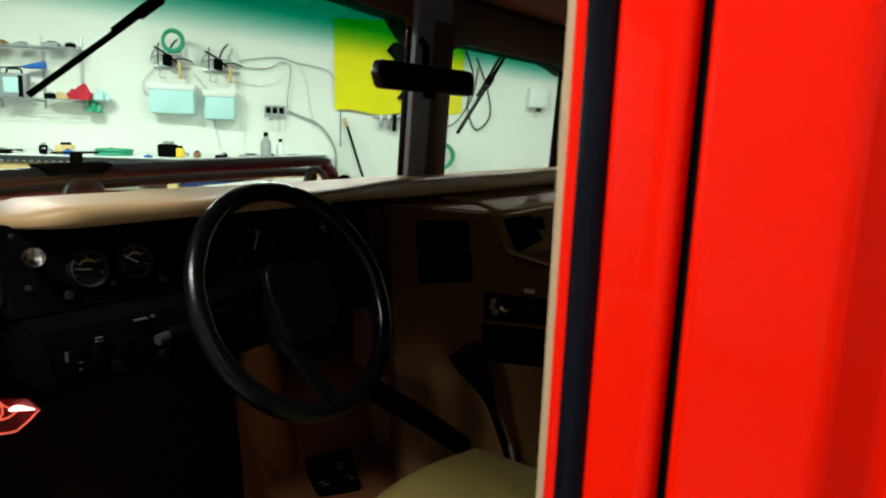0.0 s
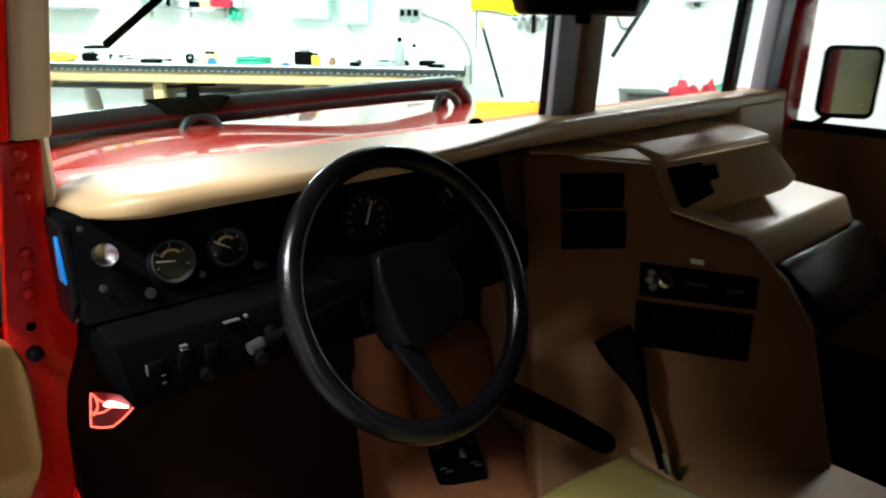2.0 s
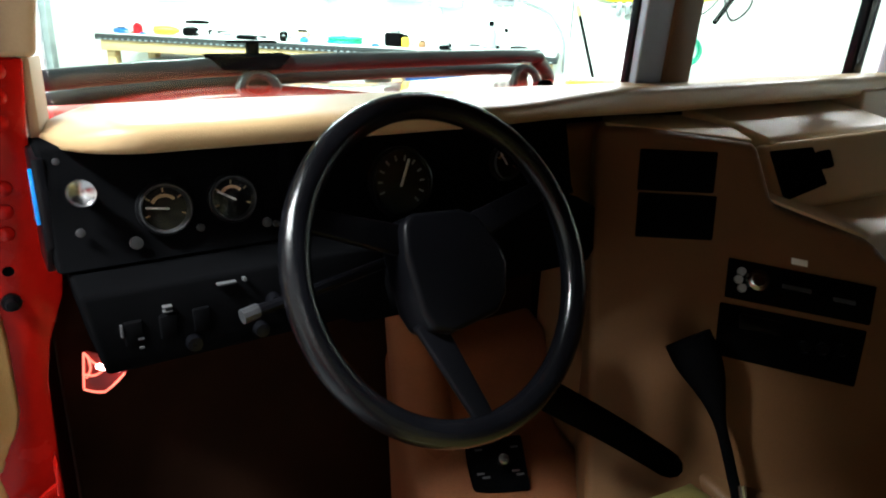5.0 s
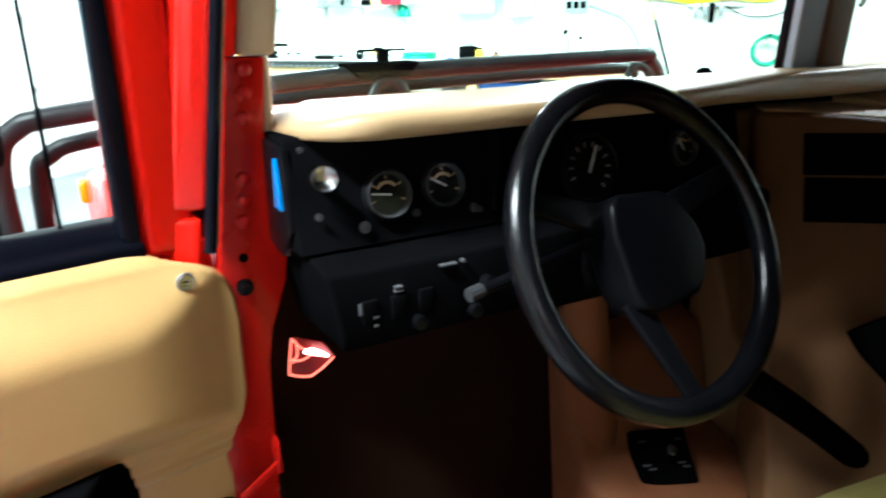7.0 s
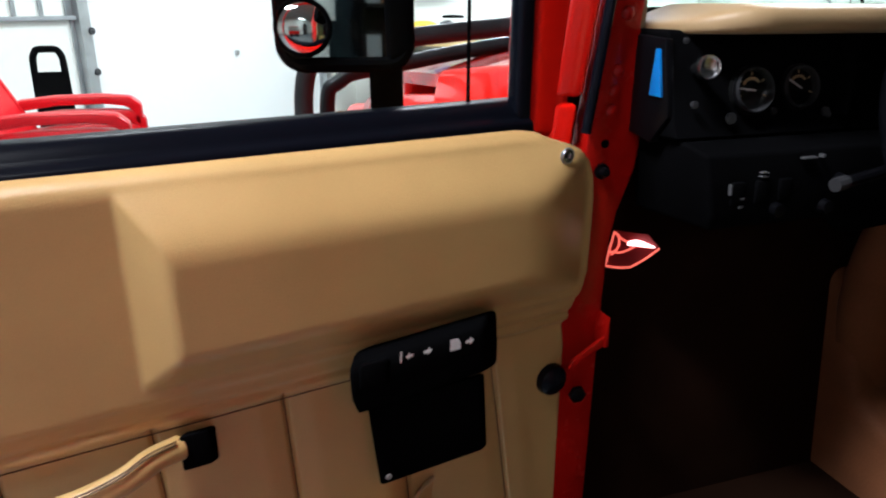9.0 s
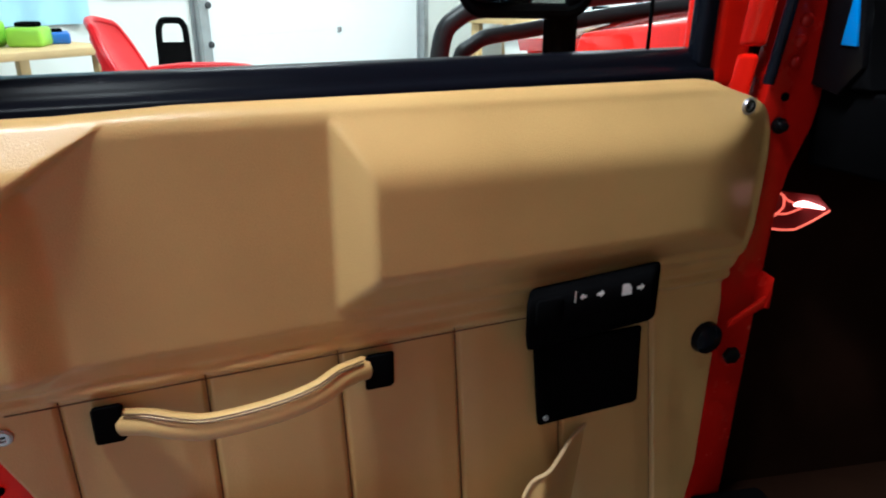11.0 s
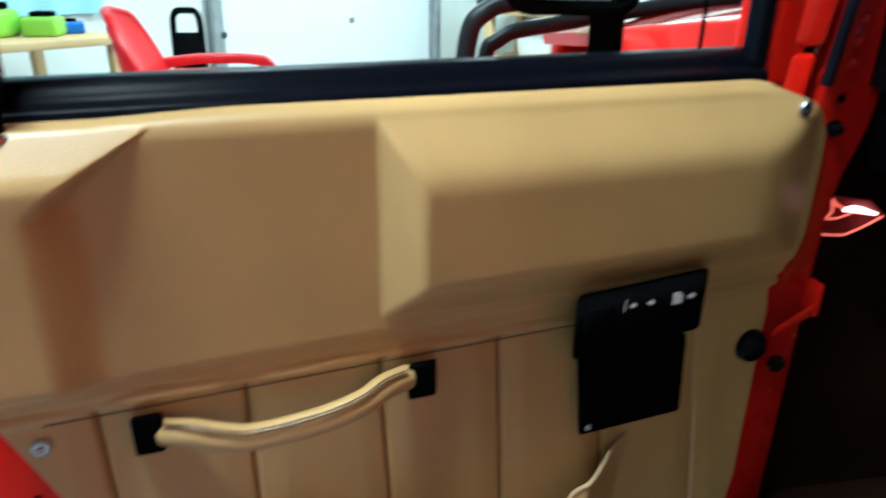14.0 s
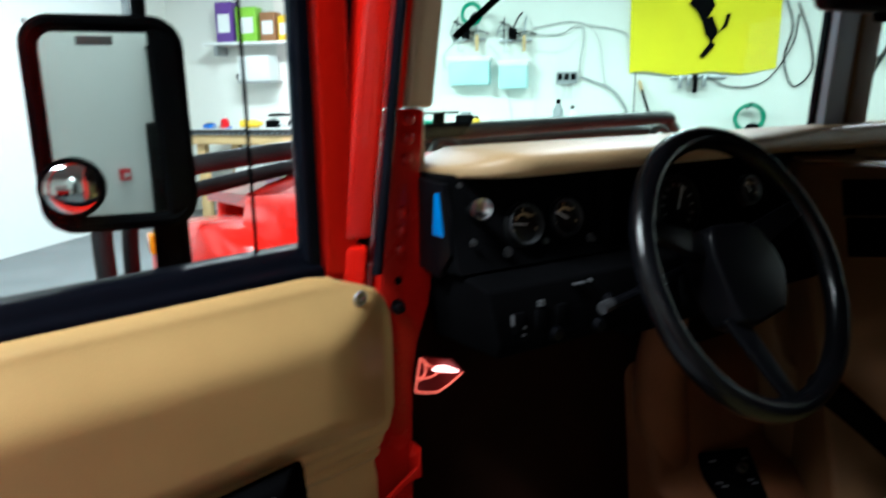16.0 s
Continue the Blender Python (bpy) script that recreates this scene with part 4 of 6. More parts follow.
def panel_point(a, b):
    z = 0.44 + b * (1.129 - 0.44)
    r, l = along(RIGHT, z), along(LEFT, z)
    u = r + (l - r) * a
    edge = min(u - r, l - u, (1.129 - z) * 1.5)
    z += along(CROWN, u) * step(1.02, 1.125, z)
    return dq(u, z, panel_height(u, z) - 0.012 * (1 - step(0, 0.008, edge)))


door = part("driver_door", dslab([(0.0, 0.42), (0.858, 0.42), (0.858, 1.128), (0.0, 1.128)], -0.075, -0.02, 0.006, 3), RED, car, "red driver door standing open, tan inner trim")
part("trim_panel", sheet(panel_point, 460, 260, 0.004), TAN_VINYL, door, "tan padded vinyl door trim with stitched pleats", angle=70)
# Dark tubes laid in the grooves add seam and crease shade
for a0, b0 in SEAMS:
    part("seam_dark_line", tube([dq(a0 + (b0 - a0) * k / 8, 0.886 - 0.0485 * k + (0.8 - a0) * 0.0145, panel_height(a0 + (b0 - a0) * k / 8, 0.886 - 0.0485 * k + (0.8 - a0) * 0.0145) + 0.0008) for k in range(9)], 0.0008, 6, 2), SEAM_LINE, door, "dark brown seam line")
part("trim_crease", tube([dq(0.125 + 0.08 * k, 0.8865 + (0.675 - 0.08 * k) * 0.0145, 0.0036) for k in range(9)], 0.0007, 6, 2), SEAM_LINE, door)
part("door_edge_seal", dslab([(0.836, 0.44), (0.853, 0.44), (0.853, 1.7), (0.836, 1.7)], -0.02, -0.004, 0.005, 3), RUBBER, door, "black rubber door seal")
part("door_lip", dslab([(0.853, 0.42), (0.862, 0.42), (0.862, 1.7), (0.853, 1.7)], -0.06, -0.016, 0.004), RED, door)
part("window_frame", dslab([(0.764, 1.118), (0.857, 1.118), (0.857, 1.72), (0.764, 1.72)], -0.07, -0.012, 0.006, 3), RED, door)
part("window_frame", dslab([(0.012, 1.118), (0.066, 1.12), (0.063, 1.72), (0.018, 1.72)], -0.07, -0.014, 0.012, 6), RED, door)
part("hinge_edge_seal", dslab([(-0.008, 1.13), (0.012, 1.13), (0.018, 1.72), (-0.002, 1.72)], -0.066, -0.026, 0.006, 4), RUBBER, door, "black rubber seal on the hinge edge")
part("window_frame", dslab([(0.01, 1.62), (0.85, 1.62), (0.85, 1.72), (0.01, 1.72)], -0.07, -0.012, 0.01, 3), RED, door)
part("window_channel", dslab([(0.746, 1.118), (0.766, 1.118), (0.766, 1.64), (0.746, 1.64)], -0.04, -0.008, 0.004), RUBBER, door)
part("window_channel", dslab([(0.066, 1.125), (0.086, 1.15), (0.084, 1.64), (0.066, 1.64)], -0.034, -0.012, 0.005, 3), RUBBER, door)
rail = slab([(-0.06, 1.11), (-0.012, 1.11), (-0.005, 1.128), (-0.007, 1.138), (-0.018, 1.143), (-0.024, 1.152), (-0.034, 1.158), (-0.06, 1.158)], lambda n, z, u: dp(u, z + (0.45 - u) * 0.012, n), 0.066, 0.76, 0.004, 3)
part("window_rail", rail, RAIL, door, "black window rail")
gp = dbox(0.09, 0.75, 1.14, 1.63, -0.0422, -0.0418, 0)
part("window_glass", gp, GLASS, door, smooth=False).visible_shadow = False
part("glass_divider", tube([dp(0.127, 1.14, -0.045), dp(0.127, 1.63, -0.045)], 0.0022, 6, curve=False), BLACK, door)
lk = part("lock_button", lathe([(0.013, 0), (0.0125, 0.003), (0.009, 0.0045), (0.009, 0.001), (0, 0.001)], Matrix.Translation(dp(0.752, 1.12, 0.004)), 24), STEEL, door, "chrome lock button collar")
part("lock_rod", tube([dp(0.752, 1.12, 0.004), dp(0.752, 1.19, 0.002)], 0.0065, 10, curve=False), BLACK, lk)


def screw(u, z, n, r=0.0105, mat=STEEL):
    m = facing(dq(u, z, n), DN)
    s = part("screw", lathe([(r, 0), (r, 0.0015), (r * 0.9, 0.003), (r * 0.55, 0.003), (r * 0.5, 0.0012), (0, 0.0012)], m, 20), mat, door)
    part("washer", ring(r * 1.1, r * 0.14, m @ Matrix.Translation((0, 0, 0.001)), 24, 8), GREY_STEEL, s)
    bm = box(-r * 0.3, r * 0.3, -r * 0.07, r * 0.07, 0.0012, 0.0022, 0)
    bm.transform(m)
    part("slot", bm, BLACK, s, smooth=False)


def on_panel(u, z):
    return u, z, panel_height(u, z) + 0.0005


screw(*on_panel(0.816, 1.093), 0.0068)
screw(*on_panel(0.819, 0.985), 0.0065)
screw(*on_panel(0.77, 0.868), 0.0066)
screw(*on_panel(0.699, 0.7), 0.006)
screw(0.045, 1.109, panel_height(0.045, 1.105) + 0.002, 0.0074)
screw(0.04, 0.567, 0.001, 0.008)
for u, z, r in ((0.779, 0.751, 0.007), (0.789, 0.8, 0.004)):
    part("rivet", lathe([(r, 0), (r * 0.9, 0.004), (r * 0.4, 0.007), (0, 0.0075)], facing(dp(u, z, -0.02), DN), 14), STEEL if r > 0.005 else BLACK, door)
# latch seen through the notch
lt = part("door_latch", dbox(0.812, 0.836, 0.998, 1.05, -0.02, -0.012, 0.002), BLACK, door)
part("latch_claw", dslab([(0.818, 1.0), (0.834, 1.004), (0.83, 1.03), (0.82, 1.026)], -0.012, -0.004, 0.002), GREY_STEEL, lt)
part("notch_lip", dbox(0.811, 0.837, 0.99, 1.003, -0.02, -0.002, 0.003), RED, door)

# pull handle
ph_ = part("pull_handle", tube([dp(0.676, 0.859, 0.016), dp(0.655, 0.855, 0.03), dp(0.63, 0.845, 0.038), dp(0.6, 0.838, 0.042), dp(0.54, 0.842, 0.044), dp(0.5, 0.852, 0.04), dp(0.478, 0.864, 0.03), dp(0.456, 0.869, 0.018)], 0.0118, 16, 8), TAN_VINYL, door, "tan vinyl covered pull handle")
HANDLE = [(0.676, 0.859, 0.016), (0.655, 0.855, 0.03), (0.63, 0.845, 0.038), (0.6, 0.838, 0.042), (0.54, 0.842, 0.044), (0.5, 0.852, 0.04), (0.478, 0.864, 0.03), (0.456, 0.869, 0.018)]
for rise, out in ((0.0052, 0.0112), (0.0082, 0.0092)):
    part("handle_seam", tube([dp(u, z + rise, n + out) for u, z, n in HANDLE], 0.0009, 6, 8), SEAM_LINE, ph_, "dark brown seam line")
for u0, u1, z0, z1 in ((0.677, 0.702, 0.84, 0.878), (0.426, 0.455, 0.842, 0.881)):
    part("handle_cap", dbox(u0, u1, z0, z1, -0.002, 0.024, 0.003, 3), BLACK, ph_)

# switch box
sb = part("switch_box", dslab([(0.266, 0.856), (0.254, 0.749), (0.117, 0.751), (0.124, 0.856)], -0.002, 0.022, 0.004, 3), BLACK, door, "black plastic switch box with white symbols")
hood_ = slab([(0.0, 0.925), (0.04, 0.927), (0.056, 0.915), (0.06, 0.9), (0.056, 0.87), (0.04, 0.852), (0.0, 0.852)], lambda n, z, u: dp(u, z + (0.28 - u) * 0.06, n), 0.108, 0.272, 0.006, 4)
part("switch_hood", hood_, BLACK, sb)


def arrow(u, z, s=0.007, way=-1):
    """A small printed arrow."""
    pts = [(0, 0.35), (0.9, 0.35), (0.9, 0.8), (1.7, 0), (0.9, -0.8), (0.9, -0.35), (0, -0.35)]
    part("symbol", dslab([(u + way * p * s, z + q * s) for p, q in pts], 0.0575, 0.0615, 0), MARK, sb, smooth=False)


arrow(0.197, 0.909, 0.005, 1)
arrow(0.183, 0.909, 0.0055, -1)
part("symbol", dslab([(0.2105, 0.903), (0.212, 0.903), (0.212, 0.917), (0.2105, 0.917)], 0.0575, 0.0615, 0), MARK, sb, smooth=False)
arrow(0.13, 0.909, 0.006, -1)
part("symbol", dslab([(0.15, 0.902), (0.137, 0.902), (0.137, 0.91), (0.142, 0.916), (0.15, 0.916)], 0.0575, 0.0615, 0), MARK, sb, smooth=False)
part("rocker", dslab([(0.26, 0.915), (0.225, 0.915), (0.225, 0.88), (0.26, 0.88)], 0.05, 0.066, 0.006, 3), BLACK, sb)
part("screw", lathe([(0.0035, 0), (0.003, 0.002), (0, 0.002)], facing(dp(0.243, 0.758, 0.022), DN), 12), GREYP, sb)

# map pocket with a wavy piped rim
RIM = [(0.636, 0.738, 0.012), (0.612, 0.712, 0.028), (0.581, 0.687, 0.042), (0.568, 0.683, 0.046), (0.553, 0.687, 0.048), (0.52, 0.662, 0.056), (0.49, 0.636, 0.06), (0.478, 0.63, 0.05), (0.47, 0.636, 0.064), (0.44, 0.63, 0.066), (0.37, 0.6, 0.07), (0.315, 0.59, 0.066), (0.29, 0.598, 0.06), (0.278, 0.604, 0.045), (0.27, 0.598, 0.056), (0.266, 0.615, 0.056), (0.262, 0.65, 0.046), (0.25, 0.671, 0.044), (0.23, 0.678, 0.045), (0.216, 0.7, 0.03), (0.205, 0.72, 0.02), (0.189, 0.735, 0.01)]
rimline = smooth_line([(q[0], q[1], q[2]) for q in RIM], 4)


def pocket_point(a, b):
    i = min(len(rimline) - 1, round(a * (len(rimline) - 1)))
    u, z, n = rimline[i]
    fold = 0.008 * math.sin(a * 37 + b * 3) * b * (1 - b * 0.3)
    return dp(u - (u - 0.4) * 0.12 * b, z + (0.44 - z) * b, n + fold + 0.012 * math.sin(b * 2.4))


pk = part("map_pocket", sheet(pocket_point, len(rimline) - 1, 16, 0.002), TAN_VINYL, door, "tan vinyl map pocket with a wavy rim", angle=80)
part("rim_piping", tube([dp(*q) for q in rimline], 0.0026, 8, curve=False), TAN, pk)
part("pocket_flap", dslab([(0.62, 0.742), (0.638, 0.742), (0.638, 0.736), (0.62, 0.737)], 0.012, 0.016, 0.001), TAN, pk)

# hinge hardware
hg = part("door_hinge", tube([dp(-0.008, 0.6, -0.03), dp(-0.008, 0.74, -0.03)], 0.01, 12, curve=False), BLACK_GLOSS, door)
part("door_bumper", lathe([(0.02, -0.02), (0.021, 0.0), (0.019, 0.008), (0.012, 0.014), (0, 0.016)], facing(dp(0.03, 0.822, 0.004), DN), 20), RUBBER, door, "black round rubber bumper")
part("bolt", lathe([(0.011, 0), (0.011, 0.006), (0.006, 0.008), (0, 0.008)], facing((-0.03, -0.01, 0.8), (0, -1, 0)), 6), BLACK_GLOSS, hg)
# Strap and bracket coloured red for the red light on them
part("check_strap", slab([(-0.05, 0.845), (-0.047, 0.855), (-0.002, 0.884), (0.001, 0.872)], lambda a, b, t: (a, t, b), -0.024, -0.019, 0.001), RED_DARK, door, "door check strap, coloured red for red light")
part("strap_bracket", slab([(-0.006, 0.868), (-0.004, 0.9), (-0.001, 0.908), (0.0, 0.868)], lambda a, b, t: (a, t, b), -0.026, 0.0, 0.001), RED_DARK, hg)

# outside mirror on its arms
MC = Vector((-0.284, 0.095, 1.297))
MX, MZ = Vector((0.98, -0.2, 0.0)).normalized(), Vector((0.0, 0.03, 1.0)).normalized()
MN = MX.cross(MZ).normalized()


def mp(a, b, t):
    return MC + (MX * a + MZ * b + MN * t) * 0.87


om = part("outside_mirror", slab(rounded(0.078, 0.116, 0.028), mp, -0.07, -0.004, 0.012, 4), BLACK, car, "black outside mirror with a round spot mirror")
rim_line = rounded(0.076, 0.114, 0.026, 6)
part("mirror_rim", tube([mp(a, b, 0.002) for a, b in rim_line + rim_line[:1]], 0.0085, 10, curve=False), BLACK, om)
part("mirror_glass", slab(rounded(0.072, 0.11, 0.022), mp, -0.002, 0.0005, 0), MIRROR, om, smooth=False)
part("spot_mirror", lathe([(0.027, 0), (0.027, 0.004), (0.0255, 0.006), (0.017, 0.0105), (0.008, 0.0125), (0, 0.013)], facing(mp(-0.05, -0.07, 0.009), MN), 32), MIRROR, om, "round convex spot mirror")
part("spot_rim", ring(0.0275, 0.003, facing(mp(-0.05, -0.07, 0.013), MN), 36, 8), BLACK, om)
part("mirror_side", slab([(0.05, -0.114), (0.086, -0.1), (0.084, 0.1), (0.046, 0.116)], mp, -0.06, 0.012, 0.008, 3), BLACK, om)
part("mirror_label", slab([(-0.028, 0.1), (0.01, 0.1), (0.01, 0.09), (-0.028, 0.09)], mp, 0.0008, 0.0014, 0), GREYP, om, smooth=False)
part("mirror_arm", tube([mp(0.05, -0.08, -0.03), mp(0.05, -0.14, -0.03), mp(0.05, -0.2, -0.03), mp(0.05, -0.26, -0.03)], 0.019, 14, taper=lambda t: 1.0 + 0.6 * max(0, t - 0.7)), BLACK, om)
part("arm_foot", box(-0.275, -0.03, 0.06, 0.13, 1.04, 1.07, 0.01, 3), BLACK, om)
part("mirror_top_stay", tube([mp(0.04, 0.1, -0.02), mp(0.04, 0.2, -0.03)], 0.0075, 10), BLACK, om)

# far mirror
FM = Vector((2.05, -0.102, 1.272))
fm = part("outside_mirror", slab(rounded(0.075, 0.1, 0.025), lambda a, b, t: FM + Vector((0.35, -0.93, 0)) * a + Vector((0, 0, b)) + Vector((0.93, 0.35, 0)) * t, -0.01, 0.06, 0.01, 3), BLACK, car, "black outside mirror on tube arms")
part("mirror_glass", slab(rounded(0.062, 0.09, 0.02), lambda a, b, t: FM + Vector((0.35, -0.93, 0)) * a + Vector((0, 0, b)) + Vector((0.93, 0.35, 0)) * t, -0.0135, -0.0105, 0), MIRROR, fm, smooth=False)
part("spot_mirror", lathe([(0.022, 0), (0.02, 0.006), (0.01, 0.01), (0, 0.011)], facing(FM + Vector((0.012, -0.04, -0.06)), (-0.93, -0.35, 0)), 24), MIRROR, fm)
part("mirror_arm", tube([FM + Vector((0.0, 0.03, -0.09)), FM + Vector((-0.03, 0.06, -0.12)), FM + Vector((-0.08, 0.08, -0.13)), FM + Vector((-0.09, 0.08, -0.2))], 0.01, 10), BLACK, fm)


# ---- garage things ----
def rpart(name, bm, mat, parent, label="", smooth=True):
    bm.transform(PLACED)
    return part(name, bm, mat, parent, label, smooth)


def wall_thing(name, a, z, label, category, group="", b=None):
    return holder(name, room(a, B1 if b is None else b, z), label, category, group)


# workbench
BZ = 0.99
bench = holder("workbench", room(-1.7, 6.05, 0), "long plywood workbench with a dark edged top", "workbench")
rpart("bench_top", box(-3.9, 0.47, 5.6, 6.48, BZ - 0.055, BZ, 0.004), BENCH_TOP, bench)
rpart("top_surface", box(-3.88, 0.45, 5.64, 6.47, BZ, BZ + 0.004, 0), WHITE, bench)
rpart("apron", box(-3.86, 0.43, 5.62, 5.66, BZ - 0.15, BZ - 0.057, 0.003), PLY, bench)
for i in range(72):
    rpart("edge_stud", box(-3.86 + i * 0.06, -3.835 + i * 0.06, 5.596, 5.601, BZ - 0.05, BZ - 0.038, 0.0), GREYP, bench, smooth=False)
rpart("lower_shelf", box(-3.85, 0.4, 5.7, 6.4, 0.38, 0.41, 0.003), PLY, bench)
rpart("shelf_edge", box(-3.85, 0.4, 5.66, 5.698, 0.33, 0.41, 0.003), PLY, bench)
for a in (-3.84, -2.4, -1.0, 0.33):
    for b in (5.67, 6.35):
        rpart("leg", box(a, a + 0.09, b, b + 0.09, 0, BZ - 0.056, 0.003), PLY, bench)


def tub(a, b, z, w, d, h, mat, label, cat="storage bin", group="bins"):
    t = holder("storage_bin", room(a, b, z), label, cat, group)
    rpart("bin_body", slab([(-w / 2, -d / 2), (w / 2, -d / 2), (w / 2, d / 2), (-w / 2, d / 2)], lambda p, q, k: (a + p * (0.85 + 0.15 * k / h), b + q * (0.85 + 0.15 * k / h), z + k), 0, h, 0.01, 2), mat, t)
    rpart("bin_rim", box(a - w / 2 - 0.012, a + w / 2 + 0.012, b - d / 2 - 0.012, b + d / 2 + 0.012, z + h, z + h + 0.025, 0.006), mat, t)
    return t


for a, w, h, mt, lb in ((-3.3, 0.4, 0.33, WHITE, "white plastic storage bin under the bench"), (-2.75, 0.42, 0.33, WHITE, "white plastic storage bin under the bench"), (-2.0, 0.42, 0.3, GREYP, "grey plastic storage bin under the bench"), (-1.45, 0.35, 0.3, WHITE, "white plastic storage bin under the bench"), (-0.65, 0.5, 0.36, BLUEBIN, "blue plastic storage bin under the bench"), (-0.1, 0.4, 0.32, WHITE, "white plastic storage bin under the bench")):
    tub(a, 6.0, 0.41, w, 0.5, h, mt, lb)
    tub(a + 0.03, 6.0, 0.0, w, 0.5, 0.28, WHITE if mt != WHITE else GREYP, "plastic storage bin on the floor under the bench")


def wall_box(a0, a1, z0, z1, d, mat, label):
    h = wall_thing("wall_box", (a0 + a1) / 2, z0, label, "wall box", "wall boxes")
    rpart("box_body", box(a0, a1, B1 - d, B1 - 0.002, z0, z1, 0.015, 3), mat, h)
    rpart("box_lid", box(a0 - 0.01, a1 + 0.01, B1 - d - 0.015, B1 - 0.003, z1 - 0.05, z1 + 0.005, 0.008, 2), WHITE, h)


wall_box(-1.3, -0.88, 1.4, 1.68, 0.16, TEAL, "pale teal plastic box on the white wall")
wall_box(-0.78, -0.49, 1.36, 1.63, 0.16, TEAL, "pale teal plastic box on the white wall")


def reel(a, z, label):
    h = wall_thing("power_tool_holder", a, z, label, "tool holder", "tool holders")
    rpart("plate", box(a - 0.18, a + 0.16, B1 - 0.03, B1 - 0.003, z - 0.04, z - 0.005, 0.004), GREY_STEEL, h)
    rpart("motor", box(a - 0.07, a + 0.01, B1 - 0.15, B1 - 0.05, z - 0.02, z + 0.09, 0.02, 3), BLACK, h)
    for k, (p0, z0, p1, z1) in enumerate(((-0.2, 0.06, 0.1, 0.08), (-0.16, 0.16, 0.05, 0.02), (-0.12, -0.02, -0.12, 0.2), (0.08, -0.1, 0.1, 0.2), (0.04, 0.05, 0.2, 0.03), (-0.02, 0.1, 0.06, 0.24), (-0.2, 0.02, -0.14, 0.14))):
        part("strut", tube([room(a + p0, B1 - 0.04 - 0.02 * (k % 3), z + z0), room(a + (p0 + p1) / 2, B1 - 0.09, z + (z0 + z1) / 2 + 0.015), room(a + p1, B1 - 0.05, z + z1)], 0.007 + 0.003 * (k % 2), 8), (GREY_STEEL, BLACK, DARK_GREY)[k % 3], h)
    part("hook", tube([room(a - 0.1, B1 - 0.06, z - 0.02), room(a - 0.11, B1 - 0.08, z - 0.12), room(a - 0.06, B1 - 0.07, z - 0.14)], 0.007, 8), GREY_STEEL, h)
    rpart("handle", box(a + 0.07, a + 0.1, B1 - 0.12, B1 - 0.06, z - 0.14, z + 0.02, 0.008), PLY, h)
    return h


reel(-1.1, 1.88, "black and steel tool hung on a wall rack")
reel(-0.62, 1.86, "black and steel tool hung on a wall rack")


def coil(a, b, z, r, mat, label, lie=False):
    h = holder("cable_coil", room(a, b, z), label, "cable coil", "cable coils")
    for i in range(4):
        m = Matrix.Translation(room(a + 0.008 * (i % 2), b - 0.012 * i if not lie else b, z + (0.012 * i if lie else 0.004 * i))) @ ROOM @ (Matrix.Identity(4) if lie else Matrix.Rotation(radians(90), 4, "X"))
        part("loop", ring(r - 0.008 * (i % 3), 0.011, m, 32, 8), mat, h)
    return h


coil(-1.05, B1 - 0.2, 2.08, 0.1, GREENC, "green cable coiled on a wall hook")
coil(1.62, B1 - 0.1, 1.05, 0.13, GREENC, "green hose coiled on the wall")
coil(-1.55, 6.0, BZ + 0.016, 0.16, GREENC, "green cable coiled on the bench", True)
for a in (1.62,):
    part("peg", tube([room(a, B1 - 0.003, 1.14), room(a, B1 - 0.2, 1.2)], 0.008, 8, curve=False), BLACK, wall_thing("wall_peg", a, 1.1, "black steel peg on the wall", "wall peg", "wall pegs"))

# outlet plate and conduits
op = wall_thing("outlet_plate", -0.1, 1.37, "grey wall outlet plate with three sockets", "outlet")
rpart("plate", box(-0.21, 0.0, B1 - 0.05, B1 - 0.003, 1.4, 1.52, 0.006), GREYP, op)
for i in range(3):
    rpart("socket", box(-0.195 + i * 0.066, -0.15 + i * 0.066, B1 - 0.056, B1 - 0.051, 1.44, 1.5, 0.003), BLACK, op)
    rpart("plug_cord", box(-0.18 + i * 0.066, -0.168 + i * 0.066, B1 - 0.05, B1 - 0.03, 1.28, 1.4, 0.003), WHITE, op)


def cable(pts, r, mat, label):
    h = holder("wall_cable", room(pts[0][0], B1, pts[0][1]), label, "cable", "wall cables")
    part("cord", tube([room(a, B1 - (c[0] if c else 0.03), z) for a, z, *c in pts], r * 0.62, 8, 8), mat, h)


cable([(-0.45, 1.95), (-0.1, 2.0), (0.1, 1.96), (0.4, 1.9), (0.5, 1.8)], 0.008, GREYP, "thin grey cable strung along the wall")
cable([(-0.55, 1.9), (-0.2, 1.88), (-0.05, 1.95), (0.05, 1.9), (0.02, 1.6), (0.02, 1.5)], 0.009, GREYP, "grey cable looping down to the outlet")
cable([(0.02, 1.47), (0.15, 1.42), (0.35, 1.33), (0.5, 1.1), (0.52, 0.8)], 0.018, GREYP, "thick grey hose running down the wall")
cable([(0.1, 1.97), (0.2, 1.8), (0.25, 1.5), (0.3, 1.3)], 0.005, GREYP, "thin grey cord hanging on the wall")
cable([(-0.9, 1.8), (-0.75, 1.6), (-0.7, 1.3), (-0.65, 1.05)], 0.006, GREYP, "thin grey cord hanging on the wall")
cable([(-0.46, 1.8), (-0.44, 1.5), (-0.44, 1.02)], 0.008, WHITE, "white cord hanging down the wall")
cable([(0.56, 1.5), (0.56, 1.3), (0.56, 1.12)], 0.008, BLACK, "black cord under the flag")
cable([(-1.25, 1.85), (-1.38, 1.7), (-1.36, 1.58), (-1.3, 1.6)], 0.006, GREYP, "thin grey cord looped on the wall")
